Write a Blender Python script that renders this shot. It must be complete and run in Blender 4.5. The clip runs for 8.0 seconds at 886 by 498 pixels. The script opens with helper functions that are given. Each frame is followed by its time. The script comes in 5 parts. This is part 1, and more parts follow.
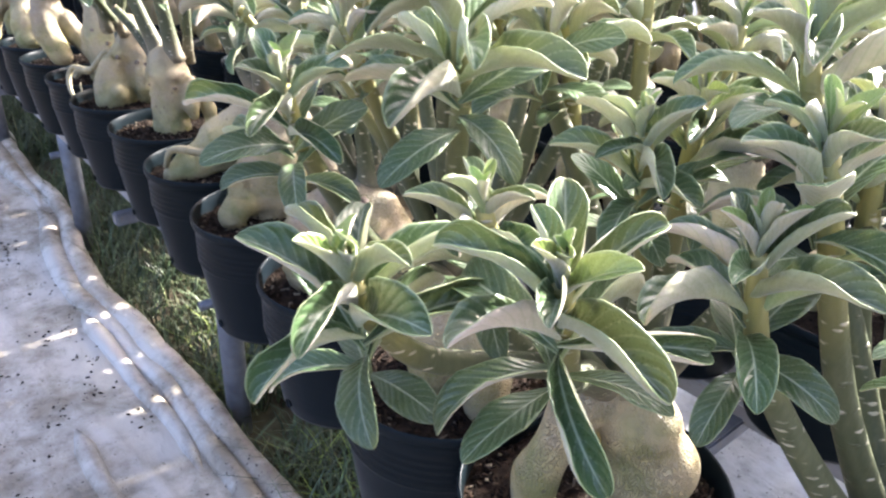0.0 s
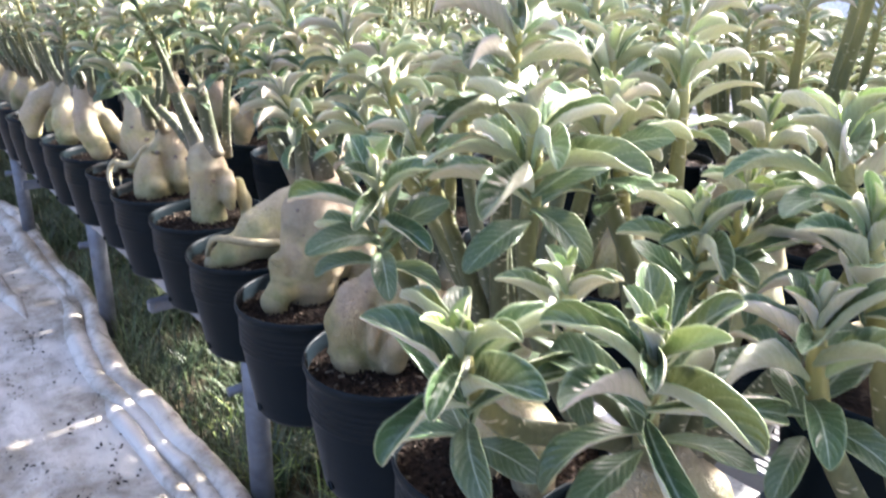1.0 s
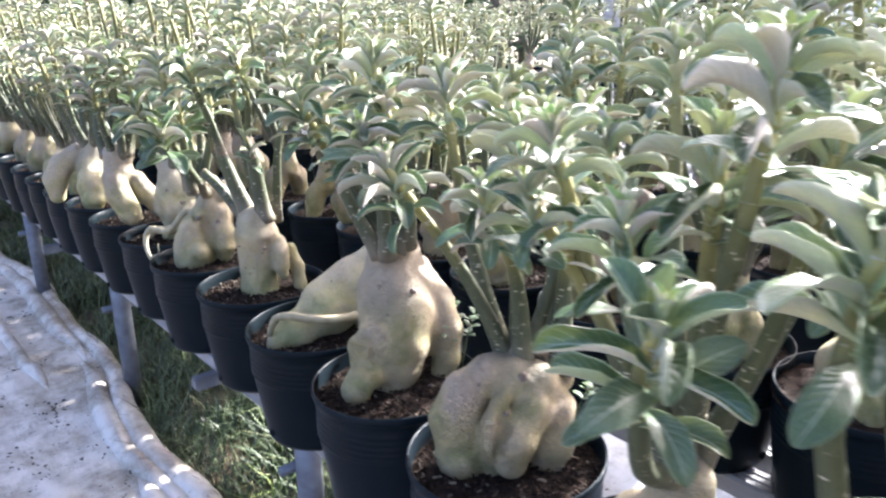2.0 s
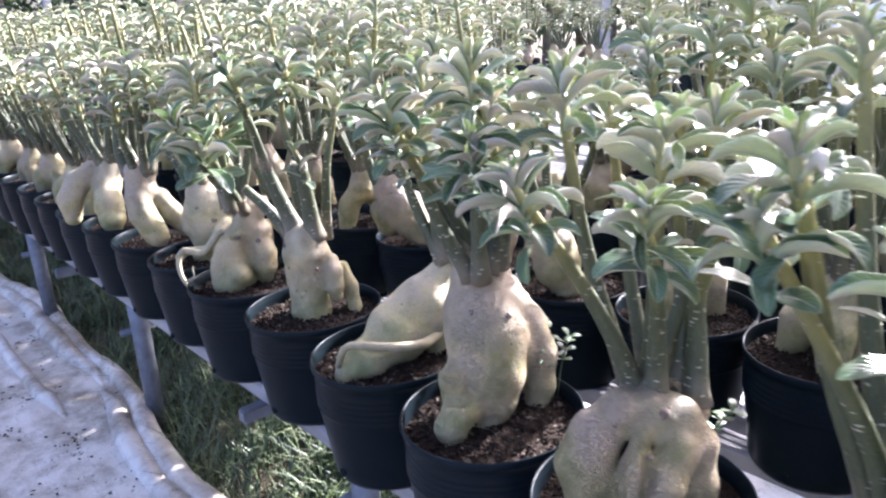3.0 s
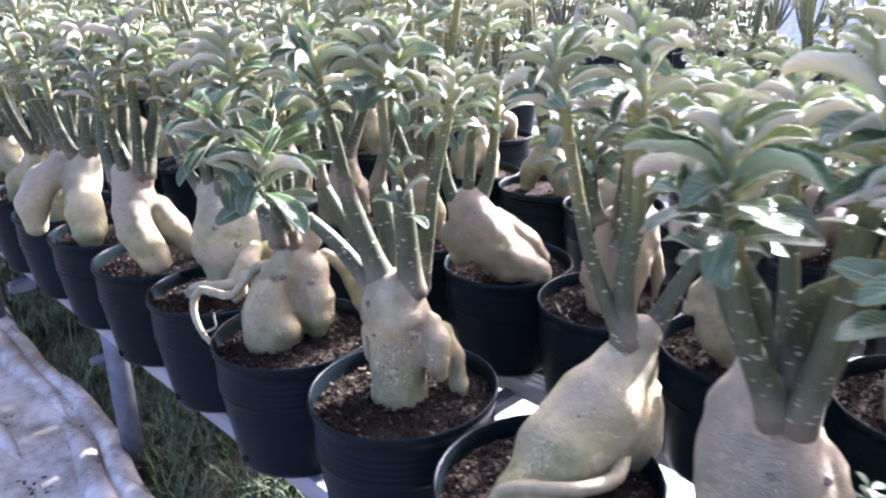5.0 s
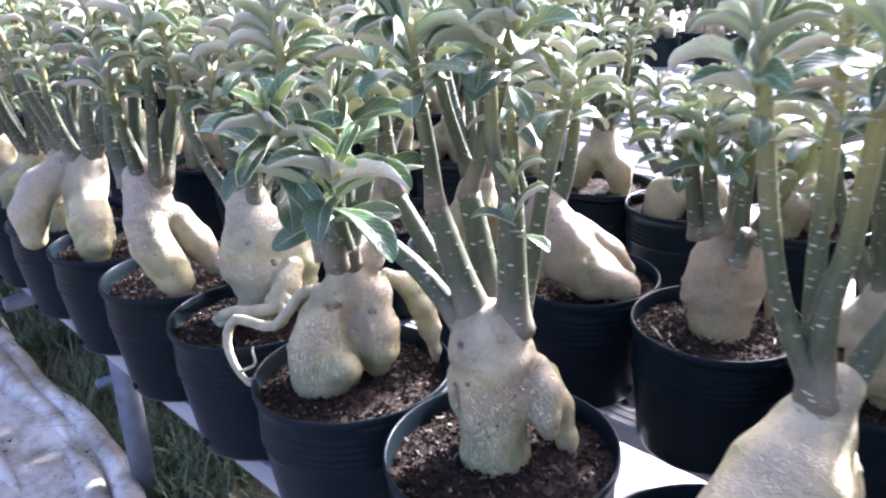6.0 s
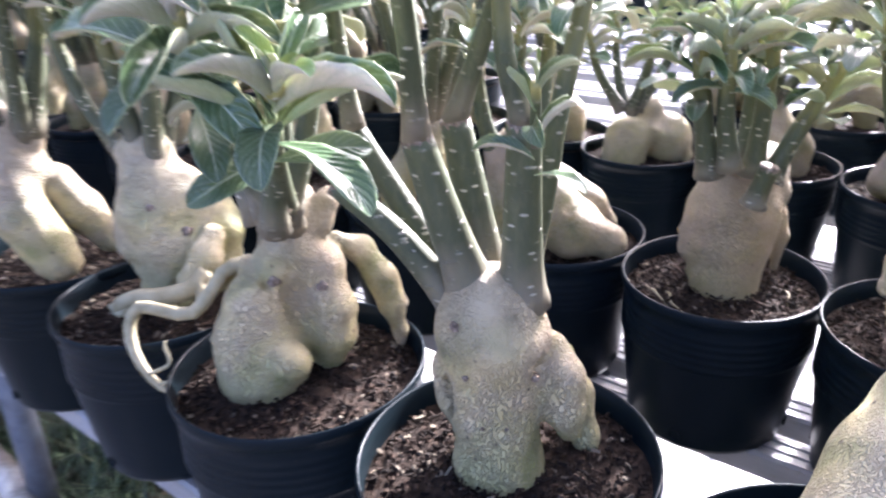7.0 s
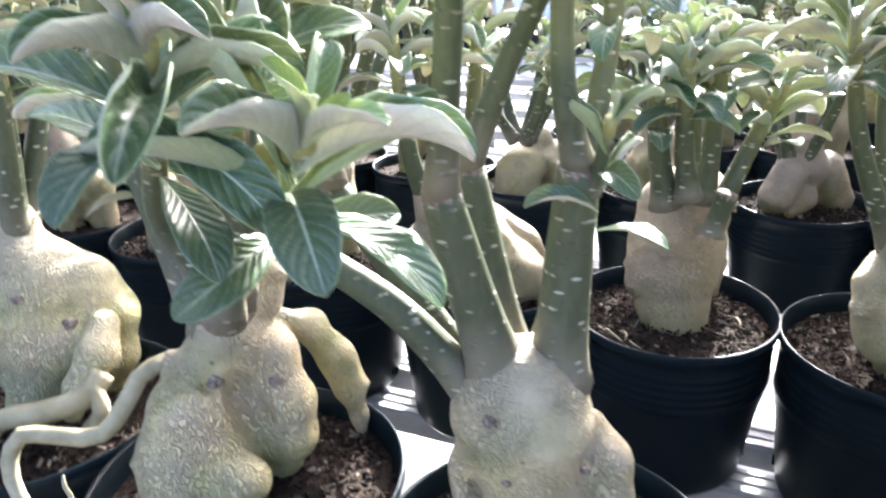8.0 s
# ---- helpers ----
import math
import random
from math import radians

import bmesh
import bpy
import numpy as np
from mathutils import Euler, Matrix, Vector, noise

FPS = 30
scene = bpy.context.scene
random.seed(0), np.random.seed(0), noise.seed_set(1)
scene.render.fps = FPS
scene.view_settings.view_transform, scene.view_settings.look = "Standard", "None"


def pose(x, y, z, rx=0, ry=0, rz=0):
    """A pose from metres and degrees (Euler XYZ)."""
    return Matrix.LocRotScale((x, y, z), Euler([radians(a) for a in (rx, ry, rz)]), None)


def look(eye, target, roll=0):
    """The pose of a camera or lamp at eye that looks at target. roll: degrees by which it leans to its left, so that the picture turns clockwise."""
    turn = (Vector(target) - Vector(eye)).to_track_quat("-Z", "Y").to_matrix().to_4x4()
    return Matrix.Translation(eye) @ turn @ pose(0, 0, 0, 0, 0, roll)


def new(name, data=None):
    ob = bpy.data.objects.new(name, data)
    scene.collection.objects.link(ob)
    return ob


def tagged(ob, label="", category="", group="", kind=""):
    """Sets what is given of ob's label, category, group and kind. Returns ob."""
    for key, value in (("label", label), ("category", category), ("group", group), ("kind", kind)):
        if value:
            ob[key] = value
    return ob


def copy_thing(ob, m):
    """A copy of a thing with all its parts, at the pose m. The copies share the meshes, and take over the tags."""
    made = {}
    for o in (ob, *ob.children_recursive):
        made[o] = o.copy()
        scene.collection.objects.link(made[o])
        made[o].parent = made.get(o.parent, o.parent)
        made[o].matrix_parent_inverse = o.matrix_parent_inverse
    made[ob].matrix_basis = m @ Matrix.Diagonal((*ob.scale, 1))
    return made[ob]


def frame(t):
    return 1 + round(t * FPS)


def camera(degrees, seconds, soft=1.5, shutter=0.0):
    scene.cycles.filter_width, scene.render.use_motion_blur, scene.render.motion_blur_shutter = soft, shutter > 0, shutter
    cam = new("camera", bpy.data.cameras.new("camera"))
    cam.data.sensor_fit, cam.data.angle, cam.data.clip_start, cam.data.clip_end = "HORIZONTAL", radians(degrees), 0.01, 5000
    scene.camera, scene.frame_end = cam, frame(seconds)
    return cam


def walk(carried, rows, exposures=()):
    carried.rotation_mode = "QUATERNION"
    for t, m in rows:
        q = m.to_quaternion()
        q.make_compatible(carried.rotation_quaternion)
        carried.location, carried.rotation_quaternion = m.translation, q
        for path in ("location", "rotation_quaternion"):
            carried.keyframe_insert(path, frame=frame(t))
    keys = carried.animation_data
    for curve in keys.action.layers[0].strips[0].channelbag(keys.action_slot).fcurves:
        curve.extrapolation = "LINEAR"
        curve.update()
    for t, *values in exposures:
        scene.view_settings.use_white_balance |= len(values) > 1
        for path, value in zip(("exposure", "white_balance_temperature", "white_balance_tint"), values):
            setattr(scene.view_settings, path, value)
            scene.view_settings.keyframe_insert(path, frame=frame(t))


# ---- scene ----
cam = camera(62.2, 8.0, 2.2, 0.5)
METRES, EYE, TILT, LEAN, TURN, SWAY = 1.4, 1.187, -29.0, 0.0, -40.0, -3.0
ROWS = [
    (0.0, 0.0, 0.0, 0.0, 0.0, 0.0, -0.0),
    (0.5, -0.0124, -0.0153, -0.0071, 0.39, 2.9, -0.71),
    (1.0, -0.0284, -0.0297, -0.0019, 0.51, 6.56, 0.66),
    (1.5, -0.0687, 0.0014, 0.0249, 0.77, 8.77, 1.68),
    (3.0, -0.2076, 0.1024, 0.0876, 0.37, 8.77, 5.5),
    (3.5, -0.2474, 0.1566, 0.1138, -0.43, 8.74, 5.93),
    (4.0, -0.2939, 0.2303, 0.1586, -1.62, 8.88, 5.62),
    (4.5, -0.3243, 0.2953, 0.1865, -3.06, 7.47, 4.75),
    (6.0, -0.4244, 0.4815, 0.2528, -3.57, 5.96, 5.5),
    (6.5, -0.4297, 0.5518, 0.264, -4.3, 5.04, 6.47),
    (7.0, -0.4485, 0.6085, 0.2622, -10.1, 2.43, 8.73),
    (7.5, -0.4737, 0.6725, 0.2778, -20.76, 0.82, 11.6),
    (8.0, -0.5, 0.6933, 0.2973, -23.12, 2.3, 14.46),
]
BASE = pose(0, 0, EYE, 0, SWAY, 0) @ pose(0, 0, 0, TILT, LEAN, TURN)
walk(cam, [(t, BASE @ pose(METRES * x, METRES * y, METRES * z, 90 + pitch, roll, yaw)) for t, x, y, z, yaw, pitch, roll in ROWS],
     [(0.0, 3.36, 6250, 15), (1.5, 3.3, 5950, 14), (3.5, 3.2, 5600, 25), (4.2, 3.2, 5580, 26), (6.5, 3.45, 5430, 23), (7.5, 3.56, 5850, 18), (8.0, 3.68, 5800, 10)])

# ---- light ----
world = bpy.data.worlds.new("sky")
scene.world = world
world.use_nodes = True
SUN_EL, SUN_AZ = 30.0, 88.0  # degrees; azimuth clockwise from +y
wn = world.node_tree.nodes
sky = wn.new("ShaderNodeTexSky")
sky.sky_type, sky.sun_disc = "NISHITA", False
sky.sun_elevation, sky.sun_rotation = radians(SUN_EL), radians(SUN_AZ)
sky.air_density, sky.dust_density, sky.ozone_density = 0.4, 5.5, 0.25
wn["Background"].inputs["Strength"].default_value = 0.145
world.node_tree.links.new(sky.outputs[0], wn["Background"].inputs[0])
sun = new("sun", bpy.data.lights.new("sun", "SUN"))
sun.data.energy, sun.data.angle, sun.data.color = 4.2, radians(1.2), (1.0, 0.95, 0.86)
sd = Vector((math.sin(radians(SUN_AZ)) * math.cos(radians(SUN_EL)), math.cos(radians(SUN_AZ)) * math.cos(radians(SUN_EL)), math.sin(radians(SUN_EL))))
sun.matrix_world = look(sd * 20, (0, 0, 0))

# ---- materials ----


class Mat:
    """A node material with a Principled shader and short ways to add nodes."""

    def __init__(self, name, rough=0.6, metal=0.0, spec=0.5):
        self.m = bpy.data.materials.new(name)
        self.m.use_nodes = True
        self.t = self.m.node_tree
        self.p = self.t.nodes["Principled BSDF"]
        self.p.inputs["Roughness"].default_value = rough
        self.p.inputs["Metallic"].default_value = metal
        self.p.inputs["Specular IOR Level"].default_value = spec

    def put(self, target, value):
        if isinstance(value, bpy.types.NodeSocket):
            self.t.links.new(value, target)
        else:
            target.default_value = value

    def node(self, kind, **inputs):
        n = self.t.nodes.new(kind)
        for key, value in inputs.items():
            self.put(n.inputs[key.replace("_", " ")], value)
        return n

    def math(self, op, a, b=0.0, c=0.0):
        n = self.t.nodes.new("ShaderNodeMath")
        n.operation = op
        self.put(n.inputs[0], a), self.put(n.inputs[1], b), self.put(n.inputs[2], c)
        return n.outputs[0]

    def coord(self, which="Object", scale=(1, 1, 1)):
        c = self.t.nodes.new("ShaderNodeTexCoord")
        return self.node("ShaderNodeMapping", Vector=c.outputs[which], Scale=scale).outputs[0]

    def noise(self, vector, scale, detail=4.0, rough=0.55):
        return self.node("ShaderNodeTexNoise", Vector=vector, Scale=scale, Detail=detail, Roughness=rough).outputs[0]

    def ramp(self, fac, *stops):
        n = self.t.nodes.new("ShaderNodeValToRGB")
        e = n.color_ramp.elements
        while len(e) < len(stops):
            e.new(0.5)
        for el, (at, col) in zip(e, stops):
            el.position, el.color = at, (*col, 1) if len(col) == 3 else col
        self.put(n.inputs[0], fac)
        return n.outputs[0]

    def level(self, fac, lo, hi):
        if lo > hi:
            return self.ramp(fac, (hi, (1, 1, 1)), (lo, (0, 0, 0)))
        return self.ramp(fac, (lo, (0, 0, 0)), (hi, (1, 1, 1)))

    def mix(self, fac, a, b, mode="MIX"):
        n = self.t.nodes.new("ShaderNodeMix")
        n.data_type, n.blend_type = "RGBA", mode
        self.put(n.inputs[0], fac)
        for i, v in ((6, a), (7, b)):
            self.put(n.inputs[i], (*v, 1) if isinstance(v, tuple) and len(v) == 3 else v)
        return n.outputs[2]

    def bump(self, height, strength=0.3, distance=0.002):
        n = self.node("ShaderNodeBump", Height=height, Strength=strength, Distance=distance)
        self.put(self.p.inputs["Normal"], n.outputs[0])

    def colour(self, value):
        self.put(self.p.inputs["Base Color"], (*value, 1) if isinstance(value, tuple) else value)
        return self

    def vary(self, col, amount=0.25, island=False):
        """Brightness that differs from piece to piece."""
        r = self.t.nodes.new("ShaderNodeNewGeometry").outputs["Random Per Island"] if island else self.t.nodes.new("ShaderNodeObjectInfo").outputs["Random"]
        n = self.node("ShaderNodeHueSaturation", Color=col, Value=self.math("MULTIPLY_ADD", r, 2 * amount, 1 - amount), Hue=self.math("MULTIPLY_ADD", r, 0.03, 0.485))
        return n.outputs[0]


def leaf_material(name, base, vein, island, young=False):
    m = Mat(name, 0.34, spec=0.5)
    uv = m.coord("UV")
    sep = m.node("ShaderNodeSeparateXYZ", Vector=uv)
    u, v = sep.outputs[0], sep.outputs[1]
    a = m.math("ABSOLUTE", m.math("SUBTRACT", u, 0.5))
    mid = m.level(m.math("MULTIPLY_ADD", v, 0.022, a), 0.024, 0.046)
    wave = m.math("SINE", m.math("MULTIPLY", m.math("SUBTRACT", v, m.math("MULTIPLY", a, 0.55)), 62.0))
    lat = m.level(m.math("MULTIPLY_ADD", wave, 0.5, 0.5), 0.80, 1.0)
    blotch = m.noise(m.coord("Object"), 60, 3)
    col = m.mix(m.level(blotch, 0.35, 0.7), base, tuple(c * 1.35 for c in base))
    col = m.mix(m.math("MULTIPLY", m.math("MULTIPLY", lat, 0.4), m.level(blotch, 0.3, 0.65)), col, vein)
    col = m.mix(mid, vein, col)
    col = m.mix(m.math("MULTIPLY", m.level(a, 0.465, 0.5), 0.5), col, vein)
    col = m.vary(col, 0.22, island)
    m.colour(col)
    m.bump(m.math("ADD", m.math("MULTIPLY", wave, -0.4), m.math("MULTIPLY", mid, 0.8)), 0.35, 0.0012)
    m.put(m.p.inputs["Roughness"], m.math("MULTIPLY_ADD", blotch, 0.25, 0.18))
    trans = m.node("ShaderNodeBsdfTranslucent", Color=m.mix(0.65, col, (0.42, 0.47, 0.23), "MIX"))
    mixer = m.node("ShaderNodeMixShader", Fac=0.22 if not young else 0.38)
    m.t.links.new(m.p.outputs[0], mixer.inputs[1])
    m.t.links.new(trans.outputs[0], mixer.inputs[2])
    m.t.links.new(mixer.outputs[0], m.t.nodes["Material Output"].inputs[0])
    return m.m


def leaf_under(name, island):
    """The pale felted underside."""
    m = Mat(name, 0.75, spec=0.25)
    uv = m.coord("UV")
    sep = m.node("ShaderNodeSeparateXYZ", Vector=uv)
    u, v = sep.outputs[0], sep.outputs[1]
    a = m.math("ABSOLUTE", m.math("SUBTRACT", u, 0.5))
    wave = m.math("SINE", m.math("MULTIPLY", m.math("SUBTRACT", v, m.math("MULTIPLY", a, 0.55)), 62.0))
    n = m.noise(m.coord("Object"), 45, 4)
    r = m.t.nodes.new("ShaderNodeNewGeometry").outputs["Random Per Island"] if island else m.t.nodes.new("ShaderNodeObjectInfo").outputs["Random"]
    pick = m.math("FRACT", m.math("MULTIPLY", r, 7.31))
    col = m.ramp(m.math("MULTIPLY_ADD", n, 0.5, m.math("MULTIPLY_ADD", pick, 0.45, m.math("MULTIPLY_ADD", v, 0.38, -0.2))), (0.12, (0.20, 0.26, 0.10)), (0.4, (0.33, 0.35, 0.20)), (0.62, (0.46, 0.42, 0.31)), (0.9, (0.60, 0.49, 0.40)))
    col = m.mix(m.math("MULTIPLY", m.level(wave, 0.6, 1.0), 0.3), col, (0.22, 0.25, 0.13))
    col = m.vary(col, 0.15, island)
    m.colour(col)
    m.bump(m.math("ADD", n, m.math("MULTIPLY", wave, 0.3)), 0.3, 0.001)
    m.put(m.p.inputs["Sheen Weight"], 0.35)
    trans = m.node("ShaderNodeBsdfTranslucent", Color=(0.52, 0.51, 0.34, 1))
    mixer = m.node("ShaderNodeMixShader", Fac=0.2)
    m.t.links.new(m.p.outputs[0], mixer.inputs[1])
    m.t.links.new(trans.outputs[0], mixer.inputs[2])
    m.t.links.new(mixer.outputs[0], m.t.nodes["Material Output"].inputs[0])
    return m.m


LEAF = {}
for isl in (False, True):
    tag = "_crown" if isl else ""
    LEAF[isl] = (
        leaf_material("leaf_upper" + tag, (0.05, 0.088, 0.036), (0.36, 0.41, 0.28), isl),
        leaf_under("leaf_under" + tag, isl),
        Mat("leaf_margin" + tag, 0.6).colour((0.22, 0.27, 0.12)).m,
        leaf_material("leaf_young" + tag, (0.20, 0.29, 0.085), (0.45, 0.50, 0.26), isl, True),
    )


def caudex_material():
    m = Mat("caudex_bark", 0.6, spec=0.35)
    c = m.coord("Object")
    big, mid, fine = m.noise(c, 12, 3), m.noise(c, 50, 4), m.noise(c, 500, 2)
    warp = m.node("ShaderNodeVectorMath", Vector=m.coord("Object", (430, 430, 230)))
    warp.operation = "ADD"
    m.put(warp.inputs[1], m.node("ShaderNodeVectorMath", Vector=m.node("ShaderNodeTexNoise", Vector=c, Scale=90.0).outputs[1]).outputs[0])
    wr = m.noise(warp.outputs[0], 1.0, 1, 0.4)
    ridge = m.level(m.math("ABSOLUTE", m.math("SUBTRACT", wr, 0.5)), 0.10, 0.0)
    skin = m.math("MULTIPLY", m.level(m.noise(c, 14, 2), 0.28, 0.50), m.math("MULTIPLY_ADD", m.level(m.node("ShaderNodeSeparateXYZ", Vector=c).outputs[2], 0.19, 0.11), 0.5, 0.5))  # where the bark is wrinkled
    col = m.ramp(big, (0.37, (0.20, 0.19, 0.07)), (0.46, (0.42, 0.345, 0.17)), (0.56, (0.48, 0.38, 0.24)), (0.68, (0.38, 0.30, 0.21)))
    old = m.math("MULTIPLY", m.level(m.math("MULTIPLY_ADD", mid, 0.05, m.node("ShaderNodeSeparateXYZ", Vector=c).outputs[2]), 0.10, 0.16), 0.65)
    rings = m.noise(m.coord("Object", (45, 45, 380)), 1.0, 3, 0.6)
    col = m.mix(old, col, (0.39, 0.318, 0.24))  # grey older bark towards the neck
    col = m.mix(m.math("MULTIPLY", m.level(mid, 0.52, 0.70), 0.4), col, (0.29, 0.235, 0.145))
    col = m.mix(m.math("MULTIPLY", m.math("MULTIPLY", ridge, skin), 0.42), m.mix(m.math("MULTIPLY", skin, 0.1), col, (0.10, 0.085, 0.05)), (0.50, 0.44, 0.33))
    olive = m.math("MULTIPLY", m.level(m.node("ShaderNodeSeparateXYZ", Vector=c).outputs[2], 0.085, 0.02), m.level(m.noise(c, 20, 3), 0.38, 0.6))
    col = m.mix(m.math("MULTIPLY", olive, 0.55), col, (0.29, 0.28, 0.11))  # greener skin on the lower bulbs
    grime = m.noise(c, 170, 4, 0.7)
    col = m.mix(m.math("MULTIPLY", m.level(grime, 0.52, 0.72), 0.35), col, (0.14, 0.11, 0.07))
    spots = m.node("ShaderNodeTexVoronoi", Vector=c, Scale=38.0).outputs[0]
    col = m.mix(m.math("MULTIPLY", m.level(spots, 0.085, 0.04), 0.8), col, (0.07, 0.05, 0.035))
    col = m.vary(col, 0.14)
    m.colour(col)
    m.bump(m.math("MULTIPLY_ADD", m.math("MULTIPLY", ridge, skin), 0.9, m.math("MULTIPLY_ADD", mid, 0.18, m.math("MULTIPLY_ADD", fine, 0.06, m.math("MULTIPLY", m.math("MULTIPLY", rings, old), 1.1)))), 1.0, 0.0028)
    m.put(m.p.inputs["Roughness"], m.math("MULTIPLY_ADD", mid, 0.3, 0.42))
    return m.m


def stem_material():
    m = Mat("stem_bark", 0.55, spec=0.4)
    sep = m.node("ShaderNodeSeparateXYZ", Vector=m.coord("UV"))
    n = m.noise(m.coord("Object"), 30, 4)
    col = m.ramp(m.math("MULTIPLY_ADD", n, 0.25, m.math("SUBTRACT", sep.outputs[1], 0.12)), (0.0, (0.17, 0.145, 0.105)), (0.2, (0.046, 0.055, 0.028)), (0.58, (0.052, 0.064, 0.028)), (0.78, (0.15, 0.145, 0.05)), (1.0, (0.28, 0.25, 0.08)))
    rough = m.noise(m.coord("Object", (1, 1, 0.4)), 190, 4, 0.65)
    col = m.mix(m.math("MULTIPLY", m.level(rough, 0.45, 0.7), 0.35), col, (0.115, 0.115, 0.06))
    scar = m.node("ShaderNodeTexVoronoi", Vector=m.coord("Object", (0.6, 0.6, 1.7)), Scale=125.0).outputs[0]
    col = m.mix(m.math("MULTIPLY", m.level(scar, 0.27, 0.17), m.level(m.noise(m.coord("Object"), 60, 2), 0.45, 0.55)), col, (0.38, 0.355, 0.27))
    m.colour(col)
    m.bump(m.math("ADD", m.math("ADD", n, m.math("MULTIPLY", rough, 0.5)), m.level(scar, 0.25, 0.15)), 0.6, 0.0014)
    return m.m


def pot_material():
    m = Mat("black_plastic", 0.36, spec=0.06)
    c = m.coord("Object")
    d = m.noise(c, 14, 5)
    s = m.noise(m.coord("Object", (30, 30, 190)), 1.0, 3)
    col = m.mix(m.math("MULTIPLY", m.level(d, 0.5, 0.8), 0.5), (0.005, 0.0085, 0.0108), (0.011, 0.0145, 0.0165))
    m.colour(m.vary(col, 0.2))
    m.put(m.p.inputs["Roughness"], m.math("MULTIPLY_ADD", d, 0.3, 0.2))
    m.bump(m.math("ADD", s, d), 0.15, 0.001)
    return m.m


def soil_material():
    m = Mat("potting_soil", 0.95, spec=0.1)
    n = m.noise(m.coord("Object"), 90, 6, 0.7)
    m.colour(m.ramp(n, (0.35, (0.009, 0.0065, 0.005)), (0.6, (0.030, 0.020, 0.014)), (0.75, (0.065, 0.045, 0.032))))
    m.bump(n, 1.0, 0.006)
    return m.m


def chip_material():
    m = Mat("bark_chips", 0.9, spec=0.12)
    r = m.t.nodes.new("ShaderNodeNewGeometry").outputs["Random Per Island"]
    m.colour(m.ramp(r, (0.0, (0.006, 0.0045, 0.0035)), (0.6, (0.019, 0.013, 0.009)), (0.9, (0.042, 0.027, 0.018)), (0.985, (0.17, 0.145, 0.105))))
    return m.m


def metal_material(name, base, rough, metal):
    m = Mat(name, rough, metal)
    n = m.noise(m.coord("Object", (1, 0.2, 1)), 25, 5)
    k = m.noise(m.coord("Object"), 140, 3)
    col = m.mix(m.level(n, 0.4, 0.75), base, tuple(c * 0.6 for c in base))
    col = m.mix(m.math("MULTIPLY", m.level(k, 0.6, 0.75), 0.5), col, (0.16, 0.12, 0.08))
    m.colour(col)
    m.put(m.p.inputs["Roughness"], m.math("MULTIPLY_ADD", n, 0.3, rough - 0.1))
    m.bump(k, 0.2, 0.001)
    return m.m


def ground_material():
    m = Mat("bare_earth", 0.95, spec=0.15)
    c = m.coord("Object")
    a, b = m.noise(c, 3.0, 5), m.noise(c, 40, 6, 0.7)
    col = m.ramp(m.math("MULTIPLY_ADD", b, 0.6, m.math("MULTIPLY", a, 0.4)), (0.3, (0.035, 0.027, 0.018)), (0.6, (0.085, 0.066, 0.042)), (0.75, (0.14, 0.115, 0.075)))
    m.colour(m.mix(m.math("MULTIPLY", m.level(a, 0.45, 0.65), 0.5), col, (0.05, 0.065, 0.02)))
    m.bump(b, 0.8, 0.012)
    return m.m


def cloth_material(name, base, dirt):
    m = Mat(name, 0.55, spec=0.3)
    c = m.coord("Object")
    a, b, s = m.noise(c, 4.5, 7, 0.66), m.noise(c, 26, 6, 0.68), m.noise(c, 95, 2)
    film = m.noise(m.coord("Object", (9, 2.5, 9)), 1.0, 5, 0.6)
    col = m.mix(m.math("MULTIPLY", m.level(a, 0.42, 0.60), 0.9), base, dirt)
    col = m.mix(m.math("MULTIPLY", m.level(film, 0.52, 0.75), 0.5), col, tuple(v * 1.2 for v in dirt))
    col = m.mix(m.math("MULTIPLY", m.math("MULTIPLY", m.level(b, 0.48, 0.70), m.level(a, 0.36, 0.6)), 0.7), col, tuple(v * 0.5 for v in dirt))
    col = m.mix(m.math("MULTIPLY", m.level(s, 0.66, 0.70), m.level(a, 0.40, 0.55)), col, (0.045, 0.035, 0.025))
    m.colour(col)
    crease = m.math("ABSOLUTE", m.math("SUBTRACT", m.noise(m.coord("Object", (22, 9, 22)), 1.0, 3, 0.5), 0.5))
    m.bump(m.math("ADD", m.math("MULTIPLY", m.level(crease, 0.08, 0.0), 0.6), b), 0.3, 0.004)
    m.put(m.p.inputs["Roughness"], m.math("MULTIPLY_ADD", b, 0.35, 0.35))
    return m.m


BARK, STEM, POT, SOIL, CHIPS = caudex_material(), stem_material(), pot_material(), soil_material(), chip_material()
STEEL = metal_material("galvanised_steel", (0.14, 0.15, 0.17), 0.5, 0.4)
PAINTED = metal_material("weathered_white_channel", (0.27, 0.27, 0.275), 0.5, 0.2)
# near-black colour in place of the shade inside the drain holes
HOLE_SHADE = Mat("hole_shade", 0.9, spec=0.0).colour((0.001, 0.001, 0.001)).m
EARTH = ground_material()
CLOTH = cloth_material("white_ground_sheet", (0.54, 0.50, 0.44), (0.235, 0.195, 0.14))
FLOORSHEET = cloth_material("bright_floor_sheet", (0.62, 0.62, 0.62), (0.40, 0.385, 0.35))
GRASS = Mat("grass_blades", 0.55)
GRASS.colour(GRASS.vary(GRASS.ramp(GRASS.t.nodes.new("ShaderNodeNewGeometry").outputs["Random Per Island"], (0.0, (0.022, 0.038, 0.013)), (0.65, (0.045, 0.07, 0.024)), (0.88, (0.085, 0.12, 0.04)), (1.0, (0.20, 0.18, 0.09))), 0.1, True))
GRASS = GRASS.m
# light green weeds, with the sun that falls on them painted into the colour
SUNLIT_GRASS = Mat("sunlit_weed_blades", 0.5)
